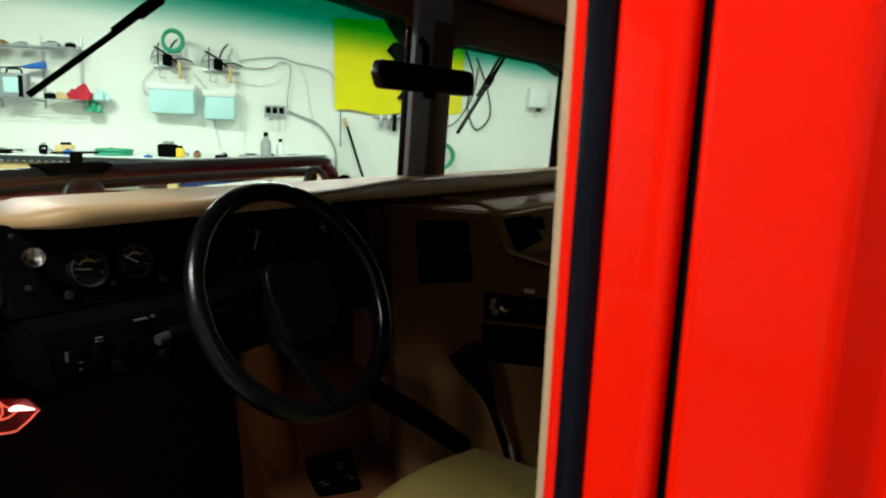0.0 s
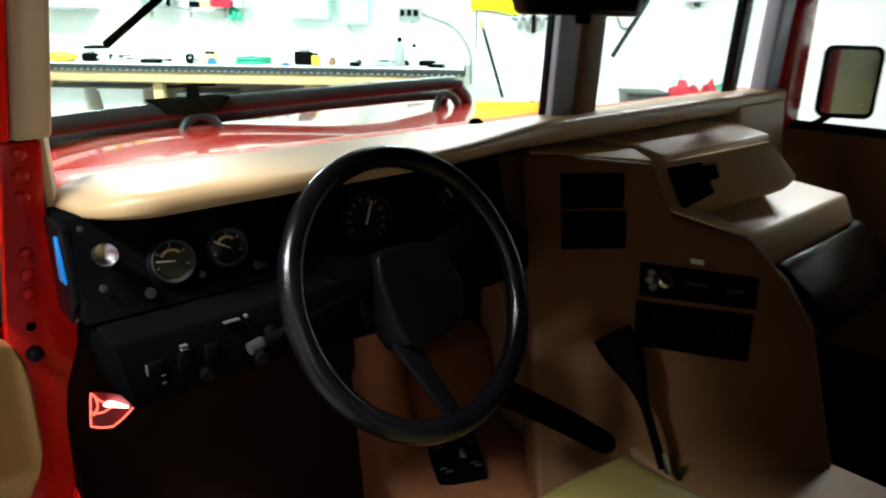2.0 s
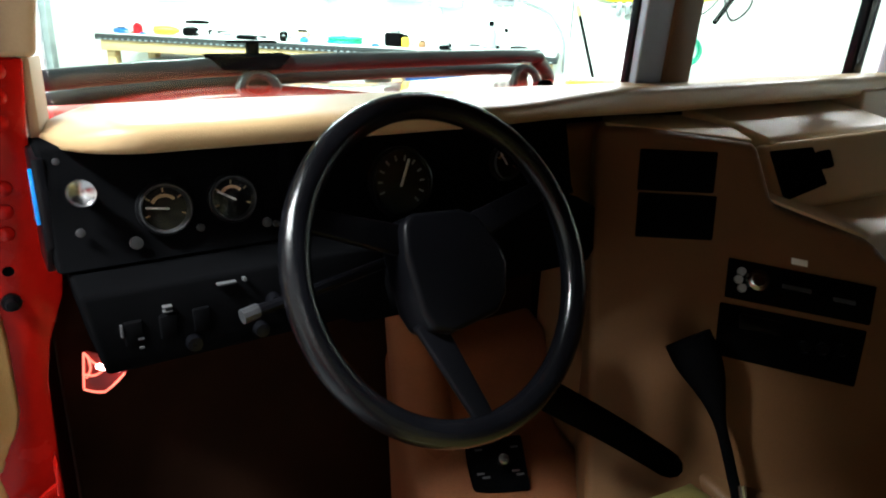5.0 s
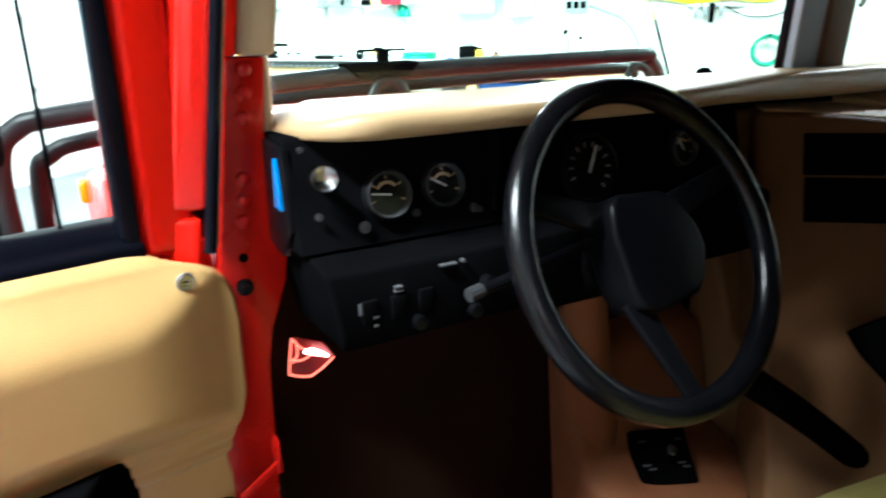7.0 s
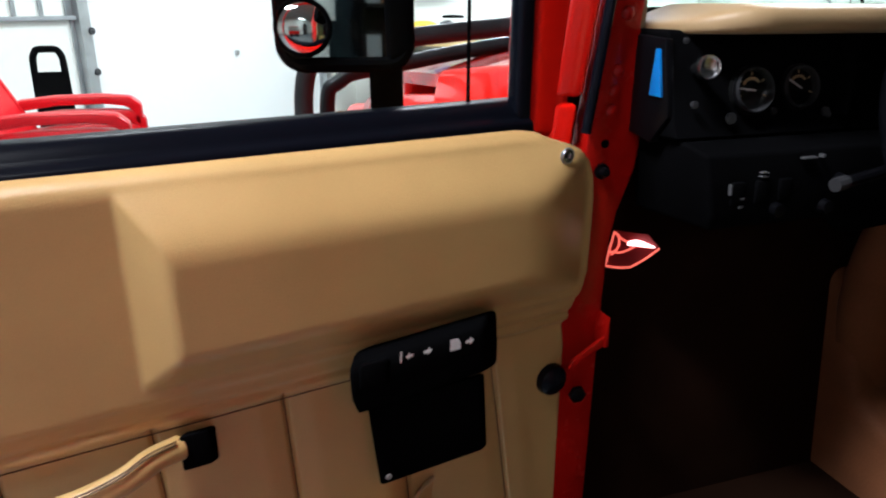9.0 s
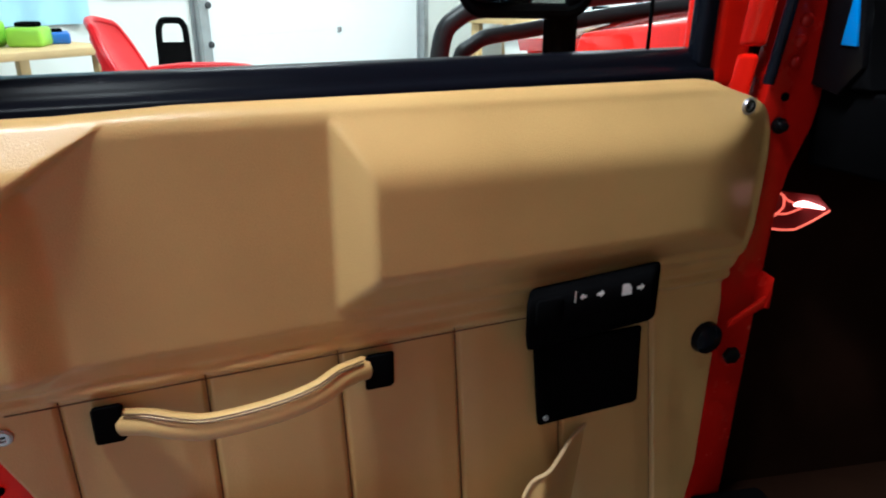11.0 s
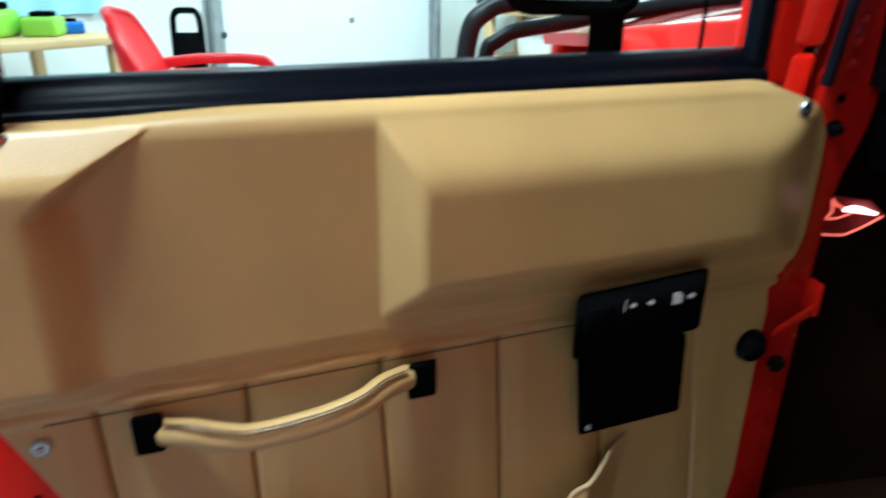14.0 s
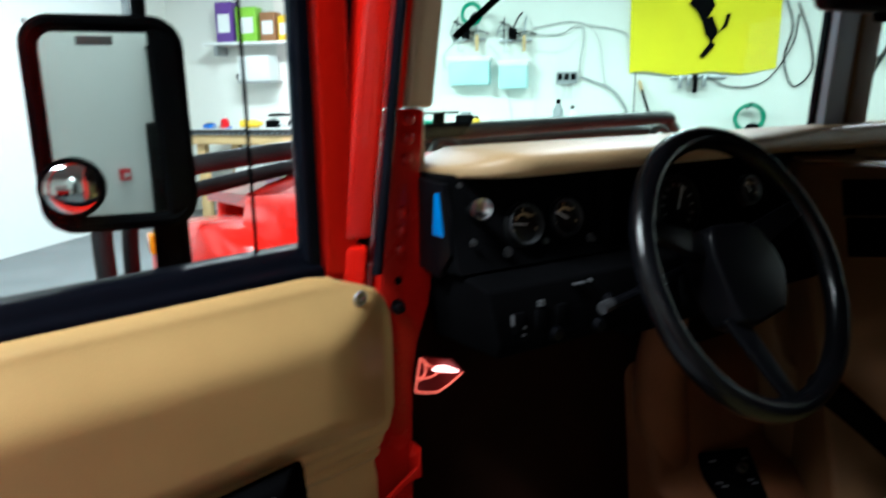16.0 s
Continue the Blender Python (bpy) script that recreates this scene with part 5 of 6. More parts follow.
cable([(1.85, 2.2), (1.95, 1.9), (1.9, 1.6), (2.0, 1.35), (2.15, 1.5), (2.1, 1.8), (1.98, 2.1)], 0.013, BLACK, "black cable hanging in a loop on the wall")
cable([(1.2, 1.46), (1.45, 1.35), (1.75, 1.4), (1.95, 1.7), (2.0, 2.0)], 0.01, BLACK, "black cable sagging across the wall")
cable([(-0.5, 1.75), (-0.2, 1.72), (0.0, 1.85), (0.02, 1.95)], 0.006, WHITE, "white cord sagging along the wall")

# tool rail under the flag
tr_ = wall_thing("tool_rail", 1.1, 1.4, "small steel tool rail with clamps under the flag", "tool rail")
rpart("rail", box(0.9, 1.4, B1 - 0.03, B1 - 0.003, 1.43, 1.46, 0.004), GREY_STEEL, tr_)
for a, l_ in ((0.98, 0.1), (1.06, 0.08), (1.12, 0.14), (1.2, 0.09)):
    rpart("clamp", box(a - 0.02, a + 0.02, B1 - 0.09, B1 - 0.031, 1.44 - l_, 1.47, 0.006), BLACK if l_ > 0.12 else GREY_STEEL, tr_)

# broom leaning on the wall
br = wall_thing("broom", 0.75, 0, "dark broom leaning on the white wall", "broom")
part("handle", tube([room(0.62, B1 - 0.04, 1.36), room(0.86, B1 - 0.25, 0.62), room(1.04, B1 - 0.35, 0.06)], 0.014, 8, curve=False), BLACK, br)
part("grip", tube([room(0.6, B1 - 0.03, 1.42), room(0.63, B1 - 0.05, 1.33)], 0.017, 8, curve=False), PLY, br)
rpart("head", box(0.92, 1.18, B1 - 0.4, B1 - 0.3, 0.0, 0.07, 0.01), BLACK, br)

# flag with a dark emblem
fl = wall_thing("flag", 1.17, 1.5, "yellow cloth flag with a dark emblem pinned to the wall", "flag")


def flag_point(a, b):
    A = 0.5 + 1.34 * a - 0.02 * b * (1 - a)
    return room(A, B1 - 0.03 - 0.012 * math.sin(a * 11 + b * 2) - 0.01 * math.sin(b * 6 + a * 5), 1.5 + 0.92 * b - 0.02 * math.sin(a * math.pi) * (1 - b) + 0.015 * math.sin(a * 14) * (1 - b))


part("cloth", sheet(flag_point, 40, 24, 0.003), YELLOW, fl)
for k, pts in enumerate(([(1.02, 2.12), (1.08, 2.2), (1.2, 2.22), (1.26, 2.1), (1.2, 2.0), (1.14, 1.96), (1.1, 2.04)], [(1.14, 1.98), (1.24, 2.0), (1.3, 1.86), (1.24, 1.76), (1.18, 1.84)], [(1.24, 1.78), (1.28, 1.74), (1.18, 1.62), (1.14, 1.64)], [(1.3, 1.86), (1.37, 1.9), (1.4, 2.02), (1.36, 2.02), (1.34, 1.92)])):
    part("emblem_shape", slab(pts, lambda a, b, t: room(a, t, b), B1 - 0.062, B1 - 0.056, 0.0), BLACK, fl, smooth=False)

# wire shelf with clutter
ws = wall_thing("wall_shelf", -2.3, 1.5, "white wire wall shelves holding small tools", "shelf")
for z in (1.49, 1.97):
    for i in range(6):
        part("wire", tube([room(-2.75, B1 - 0.03 - i * 0.05, z), room(-1.92, B1 - 0.03 - i * 0.05, z)], 0.005, 6, curve=False), GREYP, ws)
for a in (-2.7, -2.3, -1.95):
    rpart("upright", box(a - 0.012, a + 0.012, B1 - 0.02, B1 - 0.003, 1.4, 2.1, 0.002), GREY_STEEL, ws)
    for z in (1.49, 1.97):
        part("arm", tube([room(a, B1 - 0.02, z - 0.02), room(a, B1 - 0.3, z - 0.008)], 0.007, 6, curve=False), GREY_STEEL, ws)


def lump(name, a, b, z, w, d, h, mat, label, cat, turn=0.0, group=""):
    """A small rounded object on a shelf or bench, with a cap."""
    w, d, h = w * 0.72, d * 0.72, h * 0.75
    t = holder(name, room(a, b, z), label, cat, group)
    m = Matrix.Translation(room(a, b, z)) @ ROOM @ Matrix.Rotation(radians(turn), 4, "Z")
    bm = box(-w / 2, w / 2, -d / 2, d / 2, 0, h, min(w, d, h) * 0.22, 3)
    part("body", bm, mat, t, m=m)
    bm = box(-w * 0.2, w * 0.3, -d * 0.3, d * 0.3, h - 0.001, h * 1.25, min(w, d, h) * 0.08, 2)
    part("cap", bm, BLACK if mat is not BLACK else GREYP, t, m=m)
    if h < 0.1:
        part("shank", tube([(w * 0.3, 0, h * 0.5), (w * 0.75, d * 0.15, h * 0.45), (w * 1.0, d * 0.3, h * 0.25)], h * 0.16, 8), GREY_STEEL, t, m=m)
    return t


def bottle(a, b, z, r, h, mat, label, cap=BLACK):
    t = holder("bottle", room(a, b, z), label, "bottle", "bottles")
    part("bottle_body", lathe([(r * 0.9, 0), (r, 0.01), (r, h * 0.62), (r * 0.45, h * 0.8), (r * 0.4, h * 0.86), (0, h * 0.86)], Matrix.Translation(room(a, b, z)), 16), mat, t)
    part("bottle_cap", lathe([(r * 0.45, h * 0.85), (r * 0.45, h), (0, h)], Matrix.Translation(room(a, b, z)), 12), cap, t)


def drill(a, b, z, turn, label):
    t = holder("cordless_drill", room(a, b, z), label, "power tool", "power tools")
    m = Matrix.Translation(room(a, b, z)) @ ROOM @ Matrix.Rotation(radians(turn), 4, "Z")
    part("drill_body", lathe([(0.0, -0.12), (0.035, -0.11), (0.042, -0.04), (0.04, 0.05), (0.03, 0.08), (0.018, 0.12), (0, 0.125)], Matrix.Rotation(radians(90), 4, "Y"), 14), YELLOW_P, t, m=m @ Matrix.Translation((0, 0, 0.045)))
    part("drill_grip", box(-0.08, -0.02, 0.02, 0.15, 0.005, 0.06, 0.012, 3), BLACK, t, m=m)
    part("drill_battery", box(-0.1, 0.0, 0.14, 0.21, 0.0, 0.07, 0.01, 2), BLACK, t, m=m)


def rag(name, a, b, z, w, d, h, mat, label, cat, seed, group=""):
    """A crumpled cloth or heap with folds, flat underneath."""
    t = holder(name, room(a, b, z), label, cat, group)
    bm = bmesh.new()
    bmesh.ops.create_icosphere(bm, subdivisions=4, radius=1.0)
    for v in bm.verts:
        p = v.co
        k = 1 + 0.16 * math.sin(5 * p.x + 3 * p.y + seed) + 0.12 * math.sin(7 * p.y - 6 * p.z + 2 * seed) + 0.07 * math.sin(13 * p.x + 9 * p.z + 3 * seed)
        v.co = (p.x * k * w / 2, p.y * k * d / 2, max(0.0, p.z * k * h))
    part("fold", bm, mat, t, m=Matrix.Translation(room(a, b, z)) @ ROOM)
    return t


SHELF = [(-2.62, 1.975, 0.2, 0.05, BROWN), (-2.42, 1.975, 0.14, 0.04, GREYP), (-2.16, 1.975, 0.2, 0.06, GREYP), (-1.99, 1.975, 0.12, 0.06, BLACK), (-2.7, 1.495, 0.1, 0.2, GREYP), (-2.2, 1.495, 0.12, 0.07, BLACK)]
for i, (a, z, w, h, mt) in enumerate(SHELF):
    lump("small_tool", a, B1 - 0.16, z, w, 0.14, h, mt, "small workshop tool on the wire shelf", "tool", i * 11 - 20, "shelf tools")
tk = holder("tool_case", room(-2.5, B1 - 0.17, 1.495), "grey tool case with a pale frame on the wire shelf", "tool case")
rpart("case_body", box(-2.62, -2.38, B1 - 0.24, B1 - 0.1, 1.496, 1.72, 0.02, 3), GREYP, tk)
rpart("case_window", box(-2.57, -2.42, B1 - 0.252, B1 - 0.241, 1.54, 1.68, 0.004), TEAL, tk)
rpart("case_strap", box(-2.44, -2.4, B1 - 0.256, B1 - 0.242, 1.5, 1.7, 0.004), BLACK, tk)
part("case_grip", tube([room(-2.57, B1 - 0.17, 1.72), room(-2.55, B1 - 0.17, 1.76), room(-2.45, B1 - 0.17, 1.76), room(-2.43, B1 - 0.17, 1.72)], 0.009, 8), BLACK, tk)
ct = holder("caulking_tool", room(-2.45, B1 - 0.12, 1.79), "blue handled tool hung over the tool case", "tool")
part("tool_shaft", tube([room(-2.72, B1 - 0.1, 1.765), room(-2.4, B1 - 0.12, 1.79)], 0.008, 8, curve=False), DARK_GREY, ct)
part("tool_grip", tube([room(-2.44, B1 - 0.12, 1.785), room(-2.36, B1 - 0.12, 1.795), room(-2.24, B1 - 0.13, 1.81)], 0.035, 12, taper=lambda t: 0.35 + 0.75 * t), BLUEBIN, ct)
rag("red_cloth", -1.92, B1 - 0.14, 1.5, 0.24, 0.14, 0.12, RAG_RED, "crumpled red cloth at the shelf end", "cloth", 1.0, "cloths")
rag("pale_cloth", -2.08, B1 - 0.16, 1.498, 0.16, 0.12, 0.06, PLY, "crumpled pale yellow cloth on the wire shelf", "cloth", 4.0, "cloths")
rag("teal_cloth", -1.76, B1 - 0.12, 1.5, 0.16, 0.12, 0.1, TEAL, "pale teal cloth hung at the shelf end", "cloth", 2.0, "cloths")
rag("green_cloth", -1.83, B1 - 0.1, 1.38, 0.14, 0.1, 0.12, GREENC, "green cloth hung under the shelf end", "cloth", 3.0, "cloths")

drill(-3.3, 5.85, BZ + 0.004, 25, "yellow cordless drill lying on the bench")
bottle(-3.6, 5.85, BZ + 0.004, 0.045, 0.12, REDP, "pale red bottle on the bench", WHITE)
bottle(-0.15, 5.95, BZ + 0.004, 0.05, 0.26, GREYP, "grey spray bottle on the bench")
bottle(-0.02, 6.02, BZ + 0.004, 0.04, 0.2, WHITE, "white bottle on the bench")
BENCH = [(-3.75, 5.8, 0.16, 0.06, BLUEBIN), (-3.1, 5.95, 0.18, 0.1, BLACK), (-2.7, 5.9, 0.2, 0.04, GREYP), (-2.45, 5.82, 0.26, 0.05, BLACK), (-2.12, 5.9, 0.1, 0.11, BLACK), (-1.92, 5.86, 0.22, 0.12, PLY), (-2.9, 6.2, 0.3, 0.05, WHITE), (-1.05, 5.95, 0.24, 0.16, BLACK), (-0.92, 5.86, 0.1, 0.12, YELLOW_P), (-0.55, 5.85, 0.12, 0.05, BLACK), (-0.3, 5.9, 0.26, 0.06, GREYP), (0.2, 5.85, 0.2, 0.04, BLACK), (0.1, 6.1, 0.22, 0.06, BLACK)]
for i, (a, b, w, h, mt) in enumerate(BENCH):
    lump("bench_tool", a, b, BZ + 0.004, w, 0.13, h, mt, "workshop tool or part lying on the bench", "tool", i * 23 % 50 - 25, "bench tools")
part("disc", lathe([(0.11, 0), (0.115, 0.012), (0.1, 0.024), (0.03, 0.03), (0, 0.03)], Matrix.Translation(room(-3.05, 6.0, BZ + 0.12)), 24), BLACK, holder("sanding_disc", room(-3.05, 6.0, BZ + 0.1), "black disc resting on a tool case", "disc"))

# shelf with coloured boxes at the corner, over the bench
cs = wall_thing("corner_shelf", -3.4, 1.88, "white corner shelf with bright packages", "shelf")
rpart("board", box(-4.0, -2.9, B1 - 0.32, B1 - 0.003, 1.86, 1.885, 0.003), WHITE, cs)
for a in (-3.9, -3.0):
    rpart("bracket", box(a, a + 0.03, B1 - 0.25, B1 - 0.003, 1.75, 1.86, 0.003), GREY_STEEL, cs)
for a, w, h, mt, lb in ((-3.76, 0.2, 0.42, PURPLE, "purple package on the corner shelf"), (-3.5, 0.24, 0.36, LIME, "lime green package on the corner shelf"), (-3.25, 0.18, 0.3, BROWN, "brown carton on the corner shelf"), (-3.06, 0.14, 0.26, YELLOW_P, "yellow package on the corner shelf")):
    t = holder("package", room(a, B1 - 0.16, 1.885), lb, "package", "packages")
    rpart("carton", box(a - w / 2, a + w / 2, B1 - 0.24, B1 - 0.08, 1.886, 1.886 + h, 0.01), mt, t)
    rpart("print_panel", box(a - w * 0.35, a + w * 0.35, B1 - 0.2425, B1 - 0.2402, 1.886 + h * 0.25, 1.886 + h * 0.7, 0), WHITE, t, smooth=False)
t = holder("white_carton", room(-3.4, B1 - 0.2, 1.47), "white carton on a wall bracket", "carton")
rpart("carton", box(-3.6, -3.24, B1 - 0.3, B1 - 0.04, 1.48, 1.74, 0.006), WHITE, t)
rpart("bracket", box(-3.62, -3.22, B1 - 0.3, B1 - 0.003, 1.455, 1.479, 0.003), GREY_STEEL, t)
part("lamp_head", lathe([(0.03, 0), (0.09, 0.1), (0.085, 0.12), (0, 0.1)], Matrix.Translation(room(-3.7, B1 - 0.15, 1.52)) @ Matrix.Rotation(radians(80), 4, "Y"), 16), BLACK, wall_thing("work_lamp", -3.7, 1.5, "black work lamp on the wall", "lamp"))

# right-hand part of the wall: dispenser, hook, toolbox and clutter
dsp = wall_thing("dispenser", 2.66, 1.6, "small white dispenser on the white wall", "dispenser")
rpart("case", box(2.56, 2.76, B1 - 0.12, B1 - 0.003, 1.6, 1.82, 0.02, 3), WHITE, dsp)
rpart("spout", box(2.64, 2.69, B1 - 0.13, B1 - 0.08, 1.56, 1.6, 0.005), BLACK, dsp)
hk = wall_thing("wall_hook", 3.2, 1.9, "grey double hook on the wall", "hook")
part("hook", tube([room(3.15, B1 - 0.003, 1.95), room(3.18, B1 - 0.1, 1.9), room(3.3, B1 - 0.12, 1.93), room(3.34, B1 - 0.08, 2.0)], 0.012, 8), GREY_STEEL, hk)
tc_ = holder("tool_chest", room(2.7, 5.9, 0), "low red steel tool chest against the wall", "tool chest")
rpart("chest_body", box(2.36, 3.1, 5.75, 6.45, 0.08, 0.68, 0.01), REDP, tc_)
for i in range(4):
    dr_ = rpart("drawer", box(2.39, 3.07, 5.735, 5.752, 0.11 + i * 0.14, 0.24 + i * 0.14, 0.004), REDP, tc_)
    rpart("pull", box(2.5, 2.95, 5.715, 5.735, 0.205 + i * 0.14, 0.222 + i * 0.14, 0.004), GREY_STEEL, tc_)
tub(2.14, 6.0, 0.0, 0.36, 0.4, 0.78, DARK_GREY, "tall dark grey plastic bin beside the tool chest")
rng = random.Random(5)
for i, (a, w, h, mt, kind) in enumerate(((2.46, 0.2, 0.2, RAG_RED, "red"), (2.6, 0.24, 0.15, RAG_RED, "red"), (2.52, 0.16, 0.27, TEAL, "pale teal"), (2.74, 0.14, 0.22, RAG_RED, "red"), (2.84, 0.18, 0.16, GREENC, "green"), (2.98, 0.16, 0.12, BROWN, "brown"))):
    rag("shop_rag", a, 5.95 + 0.09 * (i % 3), 0.68, w, 0.2, h, mt, kind + " shop rag heaped on the tool chest", "rag", i * 1.7, "shop rags")
for i in range(7):
    lump("chest_tool", 2.42 + 0.09 * i, rng.uniform(5.8, 5.86), 0.68, rng.uniform(0.07, 0.12), 0.08, rng.uniform(0.05, 0.1), rng.choice((GREYP, BLACK, WHITE, GREY_STEEL)), "small tool on the tool chest", "tool", rng.uniform(0, 90), "chest tools")
for i in range(18):
    a = -3.7 + i * 0.225 + rng.uniform(-0.05, 0.05)
    lump("bench_part", a, rng.uniform(5.75, 6.3), BZ + 0.004, rng.uniform(0.04, 0.13), rng.uniform(0.03, 0.08), rng.uniform(0.02, 0.07), rng.choice((BLACK, GREYP, BLACK, BROWN, GREY_STEEL, BLUEBIN)), "small part lying on the bench", "part", rng.uniform(0, 90), "bench parts")



# things by the back wall
wb = holder("wall_box", room(2.48, B0 + 0.04, 1.02), "small red switch box on the white wall", "switch box")
rpart("box_body", box(2.44, 2.52, B0, B0 + 0.05, 0.97, 1.07, 0.006), REDP, wb)
rpart("box_plate", box(2.46, 2.5, B0 + 0.05, B0 + 0.054, 1.0, 1.03, 0.0), WHITE, wb, smooth=False)
lk = holder("locker", room(2.9, B0 + 0.2, 0), "tall black steel locker against the white wall", "locker")
rpart("locker_body", box(2.71, 3.1, B0 + 0.01, B0 + 0.36, 0.0, 1.44, 0.01), BLACK, lk)
rpart("locker_door", box(2.725, 3.085, B0 + 0.36, B0 + 0.375, 0.05, 1.41, 0.004), BLACK, lk)

# stack of red plastic chairs
def chair_stack(at, turn, count=5):
    h = holder("chair_stack", at, "stack of red plastic garden chairs", "chair stack")
    M = Matrix.Translation(at) @ Matrix.Rotation(radians(turn), 4, "Z")
    for i in range(count):
        up = M @ Matrix.Translation((0, 0.012 * i, 0.062 * i))

        def q(x, y, z):
            return up @ Vector((x, y, z))

        c = part("chair_seat", sheet(lambda a, b: q(-0.23 + 0.46 * a, -0.24 + 0.44 * b, 0.39 + 0.02 * math.cos((a - 0.5) * 5) - 0.035 * b - 0.03 * max(0, 0.15 - b) / 0.15), 8, 8, 0.01), REDP, h)

        def back(a, b):
            w = 0.24 * (1 - 0.1 * b) * (1 - 0.25 * max(0, b - 0.8) / 0.2)
            return q((2 * a - 1) * w, 0.2 + 0.2 * b + 0.04 * math.cos((a - 0.5) * 3.5), 0.37 + 0.46 * b - 0.03 * (2 * a - 1) ** 2 * b)

        part("chair_back", sheet(back, 10, 10, 0.01), REDP, c)
        rim = [back(0, b / 6) for b in range(1, 6)] + [back(a / 8, 1) for a in range(9)] + [back(1, b / 6) for b in range(5, 0, -1)]
        part("back_rim", tube(rim, 0.017, 8, 3), REDP, c)
        for s_ in (-1, 1):
            arm = [(0.3, 0.62), (0.15, 0.635), (-0.04, 0.635), (-0.14, 0.625), (-0.18, 0.59), (-0.18, 0.5)]
            arm_low = [(-0.145, 0.5), (-0.145, 0.565), (-0.11, 0.585), (-0.04, 0.595), (0.15, 0.595), (0.3, 0.575)]
            part("arm", slab(arm + arm_low, lambda p, r_, t: q(s_ * (0.265 + t), p, r_), -0.04, 0.035, 0.01, 2), REDP, c)
            part("arm_post", slab([(-0.18, 0.52), (-0.12, 0.52), (-0.15, 0.34), (-0.21, 0.34)], lambda p, r_, t: q(s_ * (0.262 + t), p, r_), -0.02, 0.02, 0.006), REDP, c)
            if i == 0:
                for y in (-0.23, 0.24):
                    part("leg", slab([(y - 0.03, 0.4), (y + 0.03, 0.4), (y + 0.02, 0), (y - 0.02, 0)], lambda p, r_, t: q(s_ * (0.25 + t), p, r_), -0.02, 0.02, 0.006), REDP, c)
    return h


chair_stack(Vector((-0.86, 2.4, 0)), 90)
# dark folding trolley behind the chairs
tl_ = holder("hand_trolley", Vector((-1.25, 3.6, 0)), "black hand trolley standing behind the chairs", "trolley")
for dx in (-0.075, 0.075):
    part("rail", tube([(-1.25 + dx, 3.6, 0.1), (-1.25 + dx, 3.62, 0.85), (-1.25 + dx * 0.8, 3.63, 1.0), (-1.25, 3.63, 1.02)], 0.018, 8), BLACK, tl_)
part("panel", box(-1.33, -1.17, 3.6, 3.64, 0.2, 0.9, 0.01), BLACK, tl_)
part("toe_plate", box(-1.42, -1.08, 3.4, 3.62, 0.005, 0.02, 0.003), BLACK, tl_)

# side table with cloths and parts near the chairs
stb = holder("side_table", room(-3.9, 0.4, 0), "pale wooden side table piled with coloured cloths", "table")
rpart("table_top", box(-4.4, -3.4, -1.2, 1.35, 0.86, 0.9, 0.004), PLY, stb)
for a in (-4.35, -3.5):
    for b in (-1.15, 1.25):
        rpart("leg", box(a, a + 0.06, b, b + 0.06, 0, 0.86, 0.003), PLY, stb)
for i, (b, mt) in enumerate(((-0.75, TEAL), (-0.5, GREENC), (-0.25, BLUEBIN), (0.0, TEAL), (0.22, BLUEBIN), (0.44, BLUEBIN), (0.66, TEAL), (0.86, LIME), (1.05, LIME), (1.22, BLUEBIN))):
    lump("cloth_pile", -3.7 - 0.1 * (i % 2), b, 0.9, 0.26, 0.24, 0.08 + 0.05 * (i * 2 % 3), mt, "crumpled coloured cloth on the side table", "cloth", i * 17, "cloths")

# wire rack on the wall left of the garage door
wr = holder("wire_rack", room(A0, 2.0, 1.0), "black wire rack on the white wall", "rack")
for z in (1.38, 1.43):
    part("rod", tube([room(A0 + 0.03, 2.0, z), room(A0 + 0.03, 2.76, z)], 0.011, 8, curve=False), BLACK, wr)
rpart("lower_rail", box(A0 + 0.002, A0 + 0.05, 2.06, 2.78, 1.13, 1.16, 0.004), GREYP, wr)
for i in range(4):
    rpart("upright", box(A0 + 0.002, A0 + 0.02, 2.12 + i * 0.2, 2.15 + i * 0.2, 1.16, 1.6, 0.003), GREY_STEEL, wr)

# pale blue sheeting that hangs on the left wall
bs_ = holder("hanging_sheet", room(A0 + 0.04, 1.0, 1.0), "pale blue plastic sheeting hung on the wall", "sheeting")
part("sheet", sheet(lambda a, b: room(A0 + 0.04 + 0.02 * math.sin(a * 40) * (1 - 0.4 * b), 0.1 + 1.8 * a, 0.95 + 1.4 * b), 60, 12, 0.004), PALE_BLUE, bs_)

# black cabinet at the back wall
su = holder("shelving_unit", room(3.15, -4.75, 0), "black wooden shelving cabinet with dark boxes", "shelving")
for a in (2.78, 3.48):
    rpart("side_panel", box(a, a + 0.04, -4.97, -4.55, 0, 2.05, 0.004), BLACK, su)
rpart("back_panel", box(2.82, 3.48, -4.98, -4.96, 0.1, 2.05, 0.002), BLACK, su)
for z in (0.1, 0.58, 1.06, 1.54, 2.04):
    rpart("shelf_board", box(2.76 if z > 2 else 2.82, 3.54 if z > 2 else 3.48, -4.97, -4.53, z, z + 0.03, 0.003), BLACK, su)
rpart("crest", slab([(2.8, 2.07), (3.5, 2.07), (3.44, 2.14), (3.28, 2.2), (3.2, 2.34), (3.15, 2.36), (3.1, 2.34), (3.02, 2.2), (2.86, 2.14)], lambda a, z, t: (a, t, z), -4.85, -4.8, 0.005), BLACK, su)
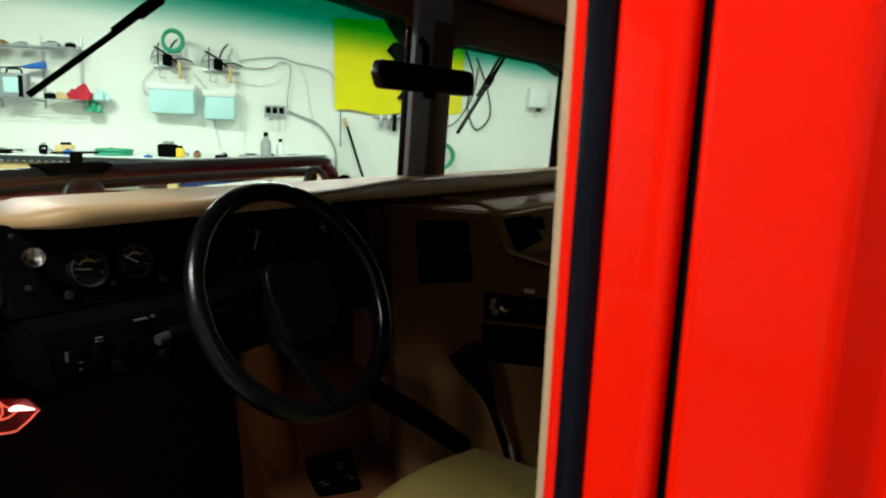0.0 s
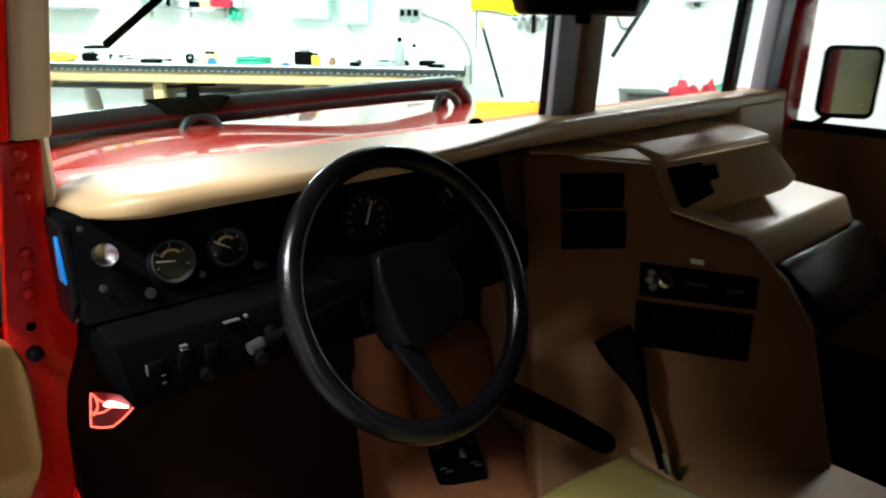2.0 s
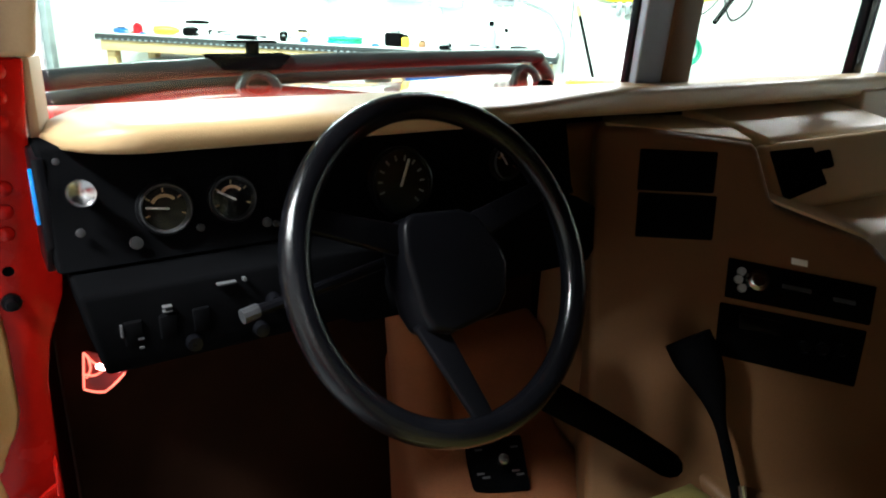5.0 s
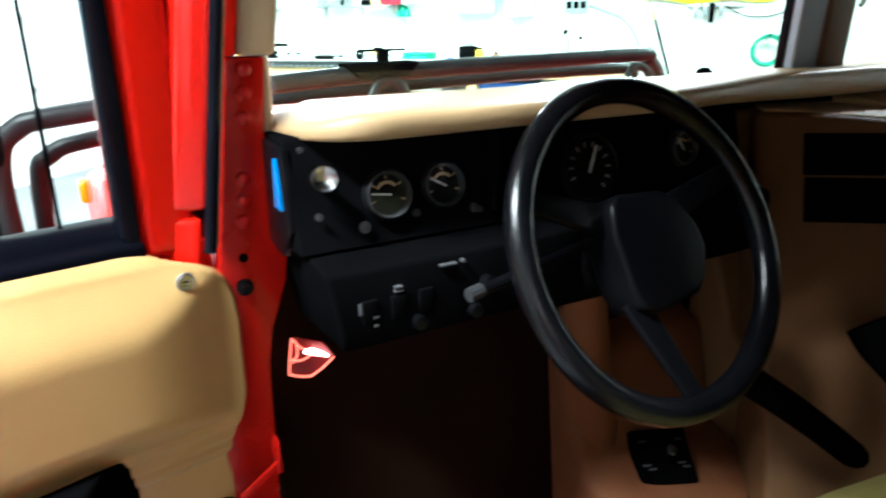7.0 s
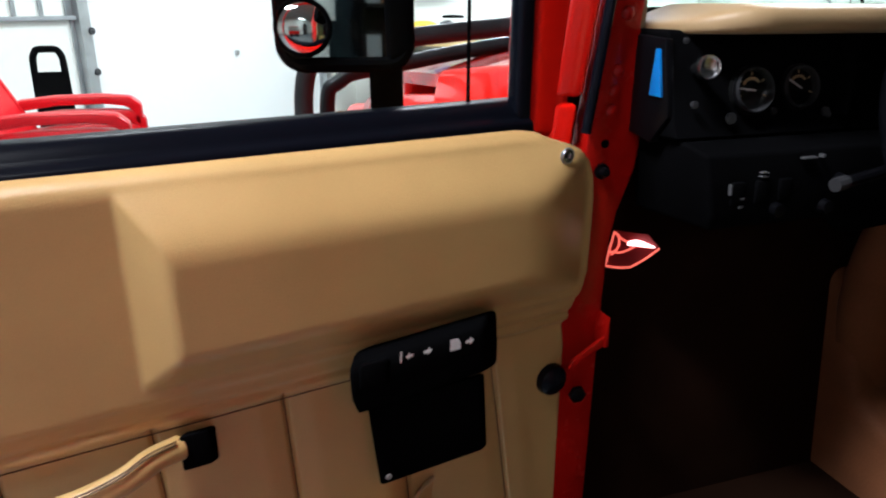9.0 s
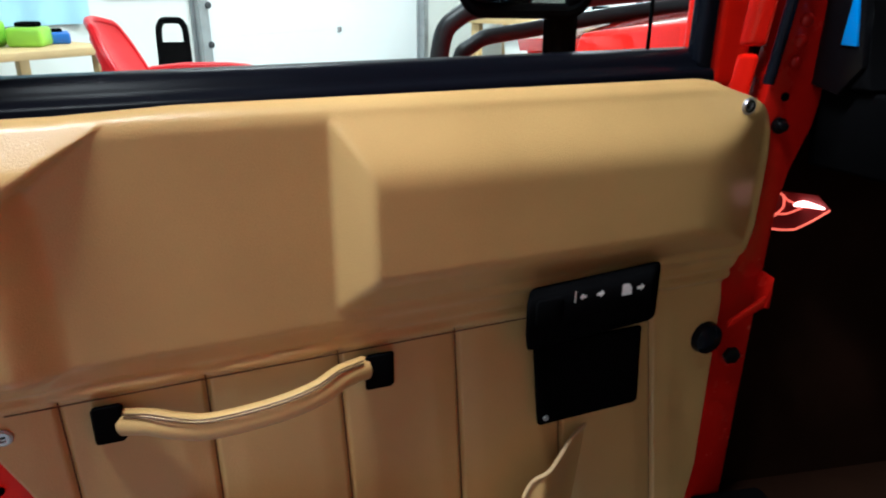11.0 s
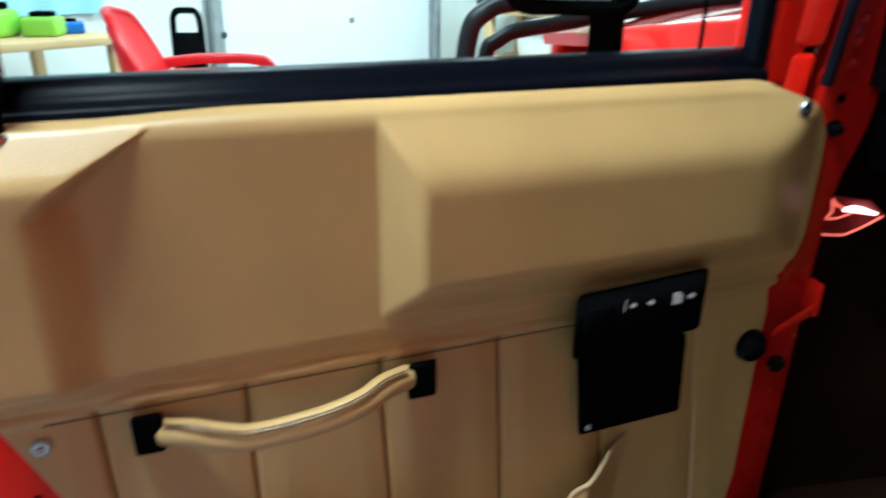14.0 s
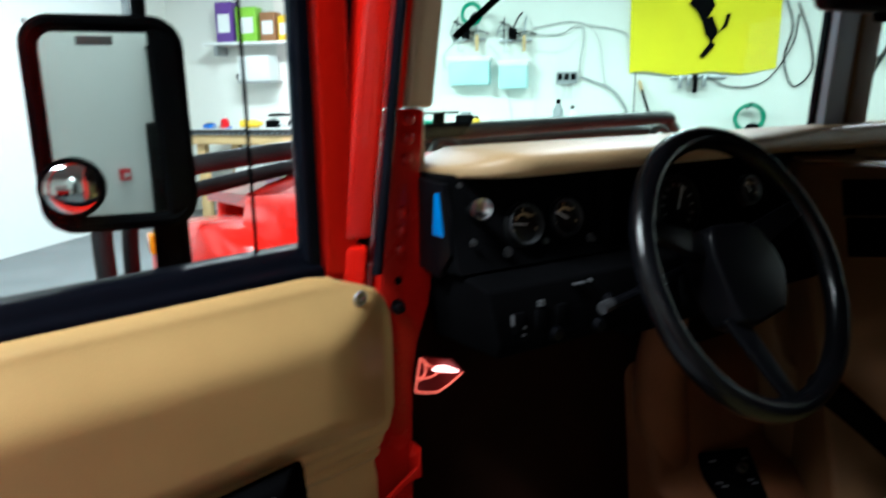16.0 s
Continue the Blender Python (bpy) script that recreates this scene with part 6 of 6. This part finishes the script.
for z in (0.13, 0.61, 1.09, 1.57):
    for k in range(3):
        t = holder("storage_box", room(2.95 + k * 0.21, -4.75, z), "dark storage box in the black cabinet", "box", "shelved boxes")
        h = 0.16 + 0.07 * ((k + int(z * 10)) % 3)
        rpart("box_body", box(2.87 + k * 0.21, 3.03 + k * 0.21, -4.9, -4.62, z, z + h, 0.01), (DARK_GREY, GREYP, BROWN)[(k + int(z * 7)) % 3], t)
        rpart("box_lid", box(2.865 + k * 0.21, 3.035 + k * 0.21, -4.905, -4.615, z + h, z + h + 0.02, 0.006), BLACK, t)

# red utility vehicle parked by the back wall
uv = holder("utility_vehicle", room(0.35, -4.2, 0), "red utility vehicle parked at the back wall", "car")
rpart("body", slab([(-4.85, 0.4), (-3.65, 0.4), (-3.6, 0.6), (-3.62, 0.98), (-4.88, 0.98), (-4.9, 0.6)], lambda b, z, t: (t, b, z), -0.55, 1.3, 0.05, 4), RED_DARK, uv)
rpart("roof", box(-0.5, 1.25, -4.8, -3.7, 1.42, 1.5, 0.03, 3), RED_DARK, uv)
rpart("trim_strip", box(-0.53, 1.28, -3.612, -3.6, 0.94, 0.965, 0.003), WHITE, uv)
for a in (-0.48, 0.1, 0.65, 1.17):
    for b in (-4.76, -3.74):
        rpart("pillar", box(a, a + 0.06, b - 0.03, b + 0.03, 0.97, 1.43, 0.008), BLACK, uv)
for a0, a1 in ((-0.415, 0.095), (0.165, 0.645), (0.715, 1.165)):
    rpart("window_pane", box(a0, a1, -3.745, -3.74, 0.985, 1.42, 0), GLASS, uv, smooth=False)
for a in (-0.15, 0.85):
    for b in (-4.8, -3.72):
        m = Matrix.Translation(room(a, b, 0.31)) @ ROOM @ Matrix.Rotation(radians(90), 4, "X")
        w = part("wheel", lathe([(0.17, -0.09), (0.3, -0.09), (0.31, -0.06), (0.31, 0.06), (0.3, 0.09), (0.17, 0.09)], m, 28), RUBBER, uv)
        part("rim", lathe([(0.165, -0.07), (0.165, 0.07), (0.05, 0.05), (0, 0.05)], m, 24), GREY_STEEL, w)
for a in (-0.25, 0.45):
    rpart("seat", box(a, a + 0.45, -4.5, -4.0, 0.985, 1.25, 0.06, 4), GREYP, uv)
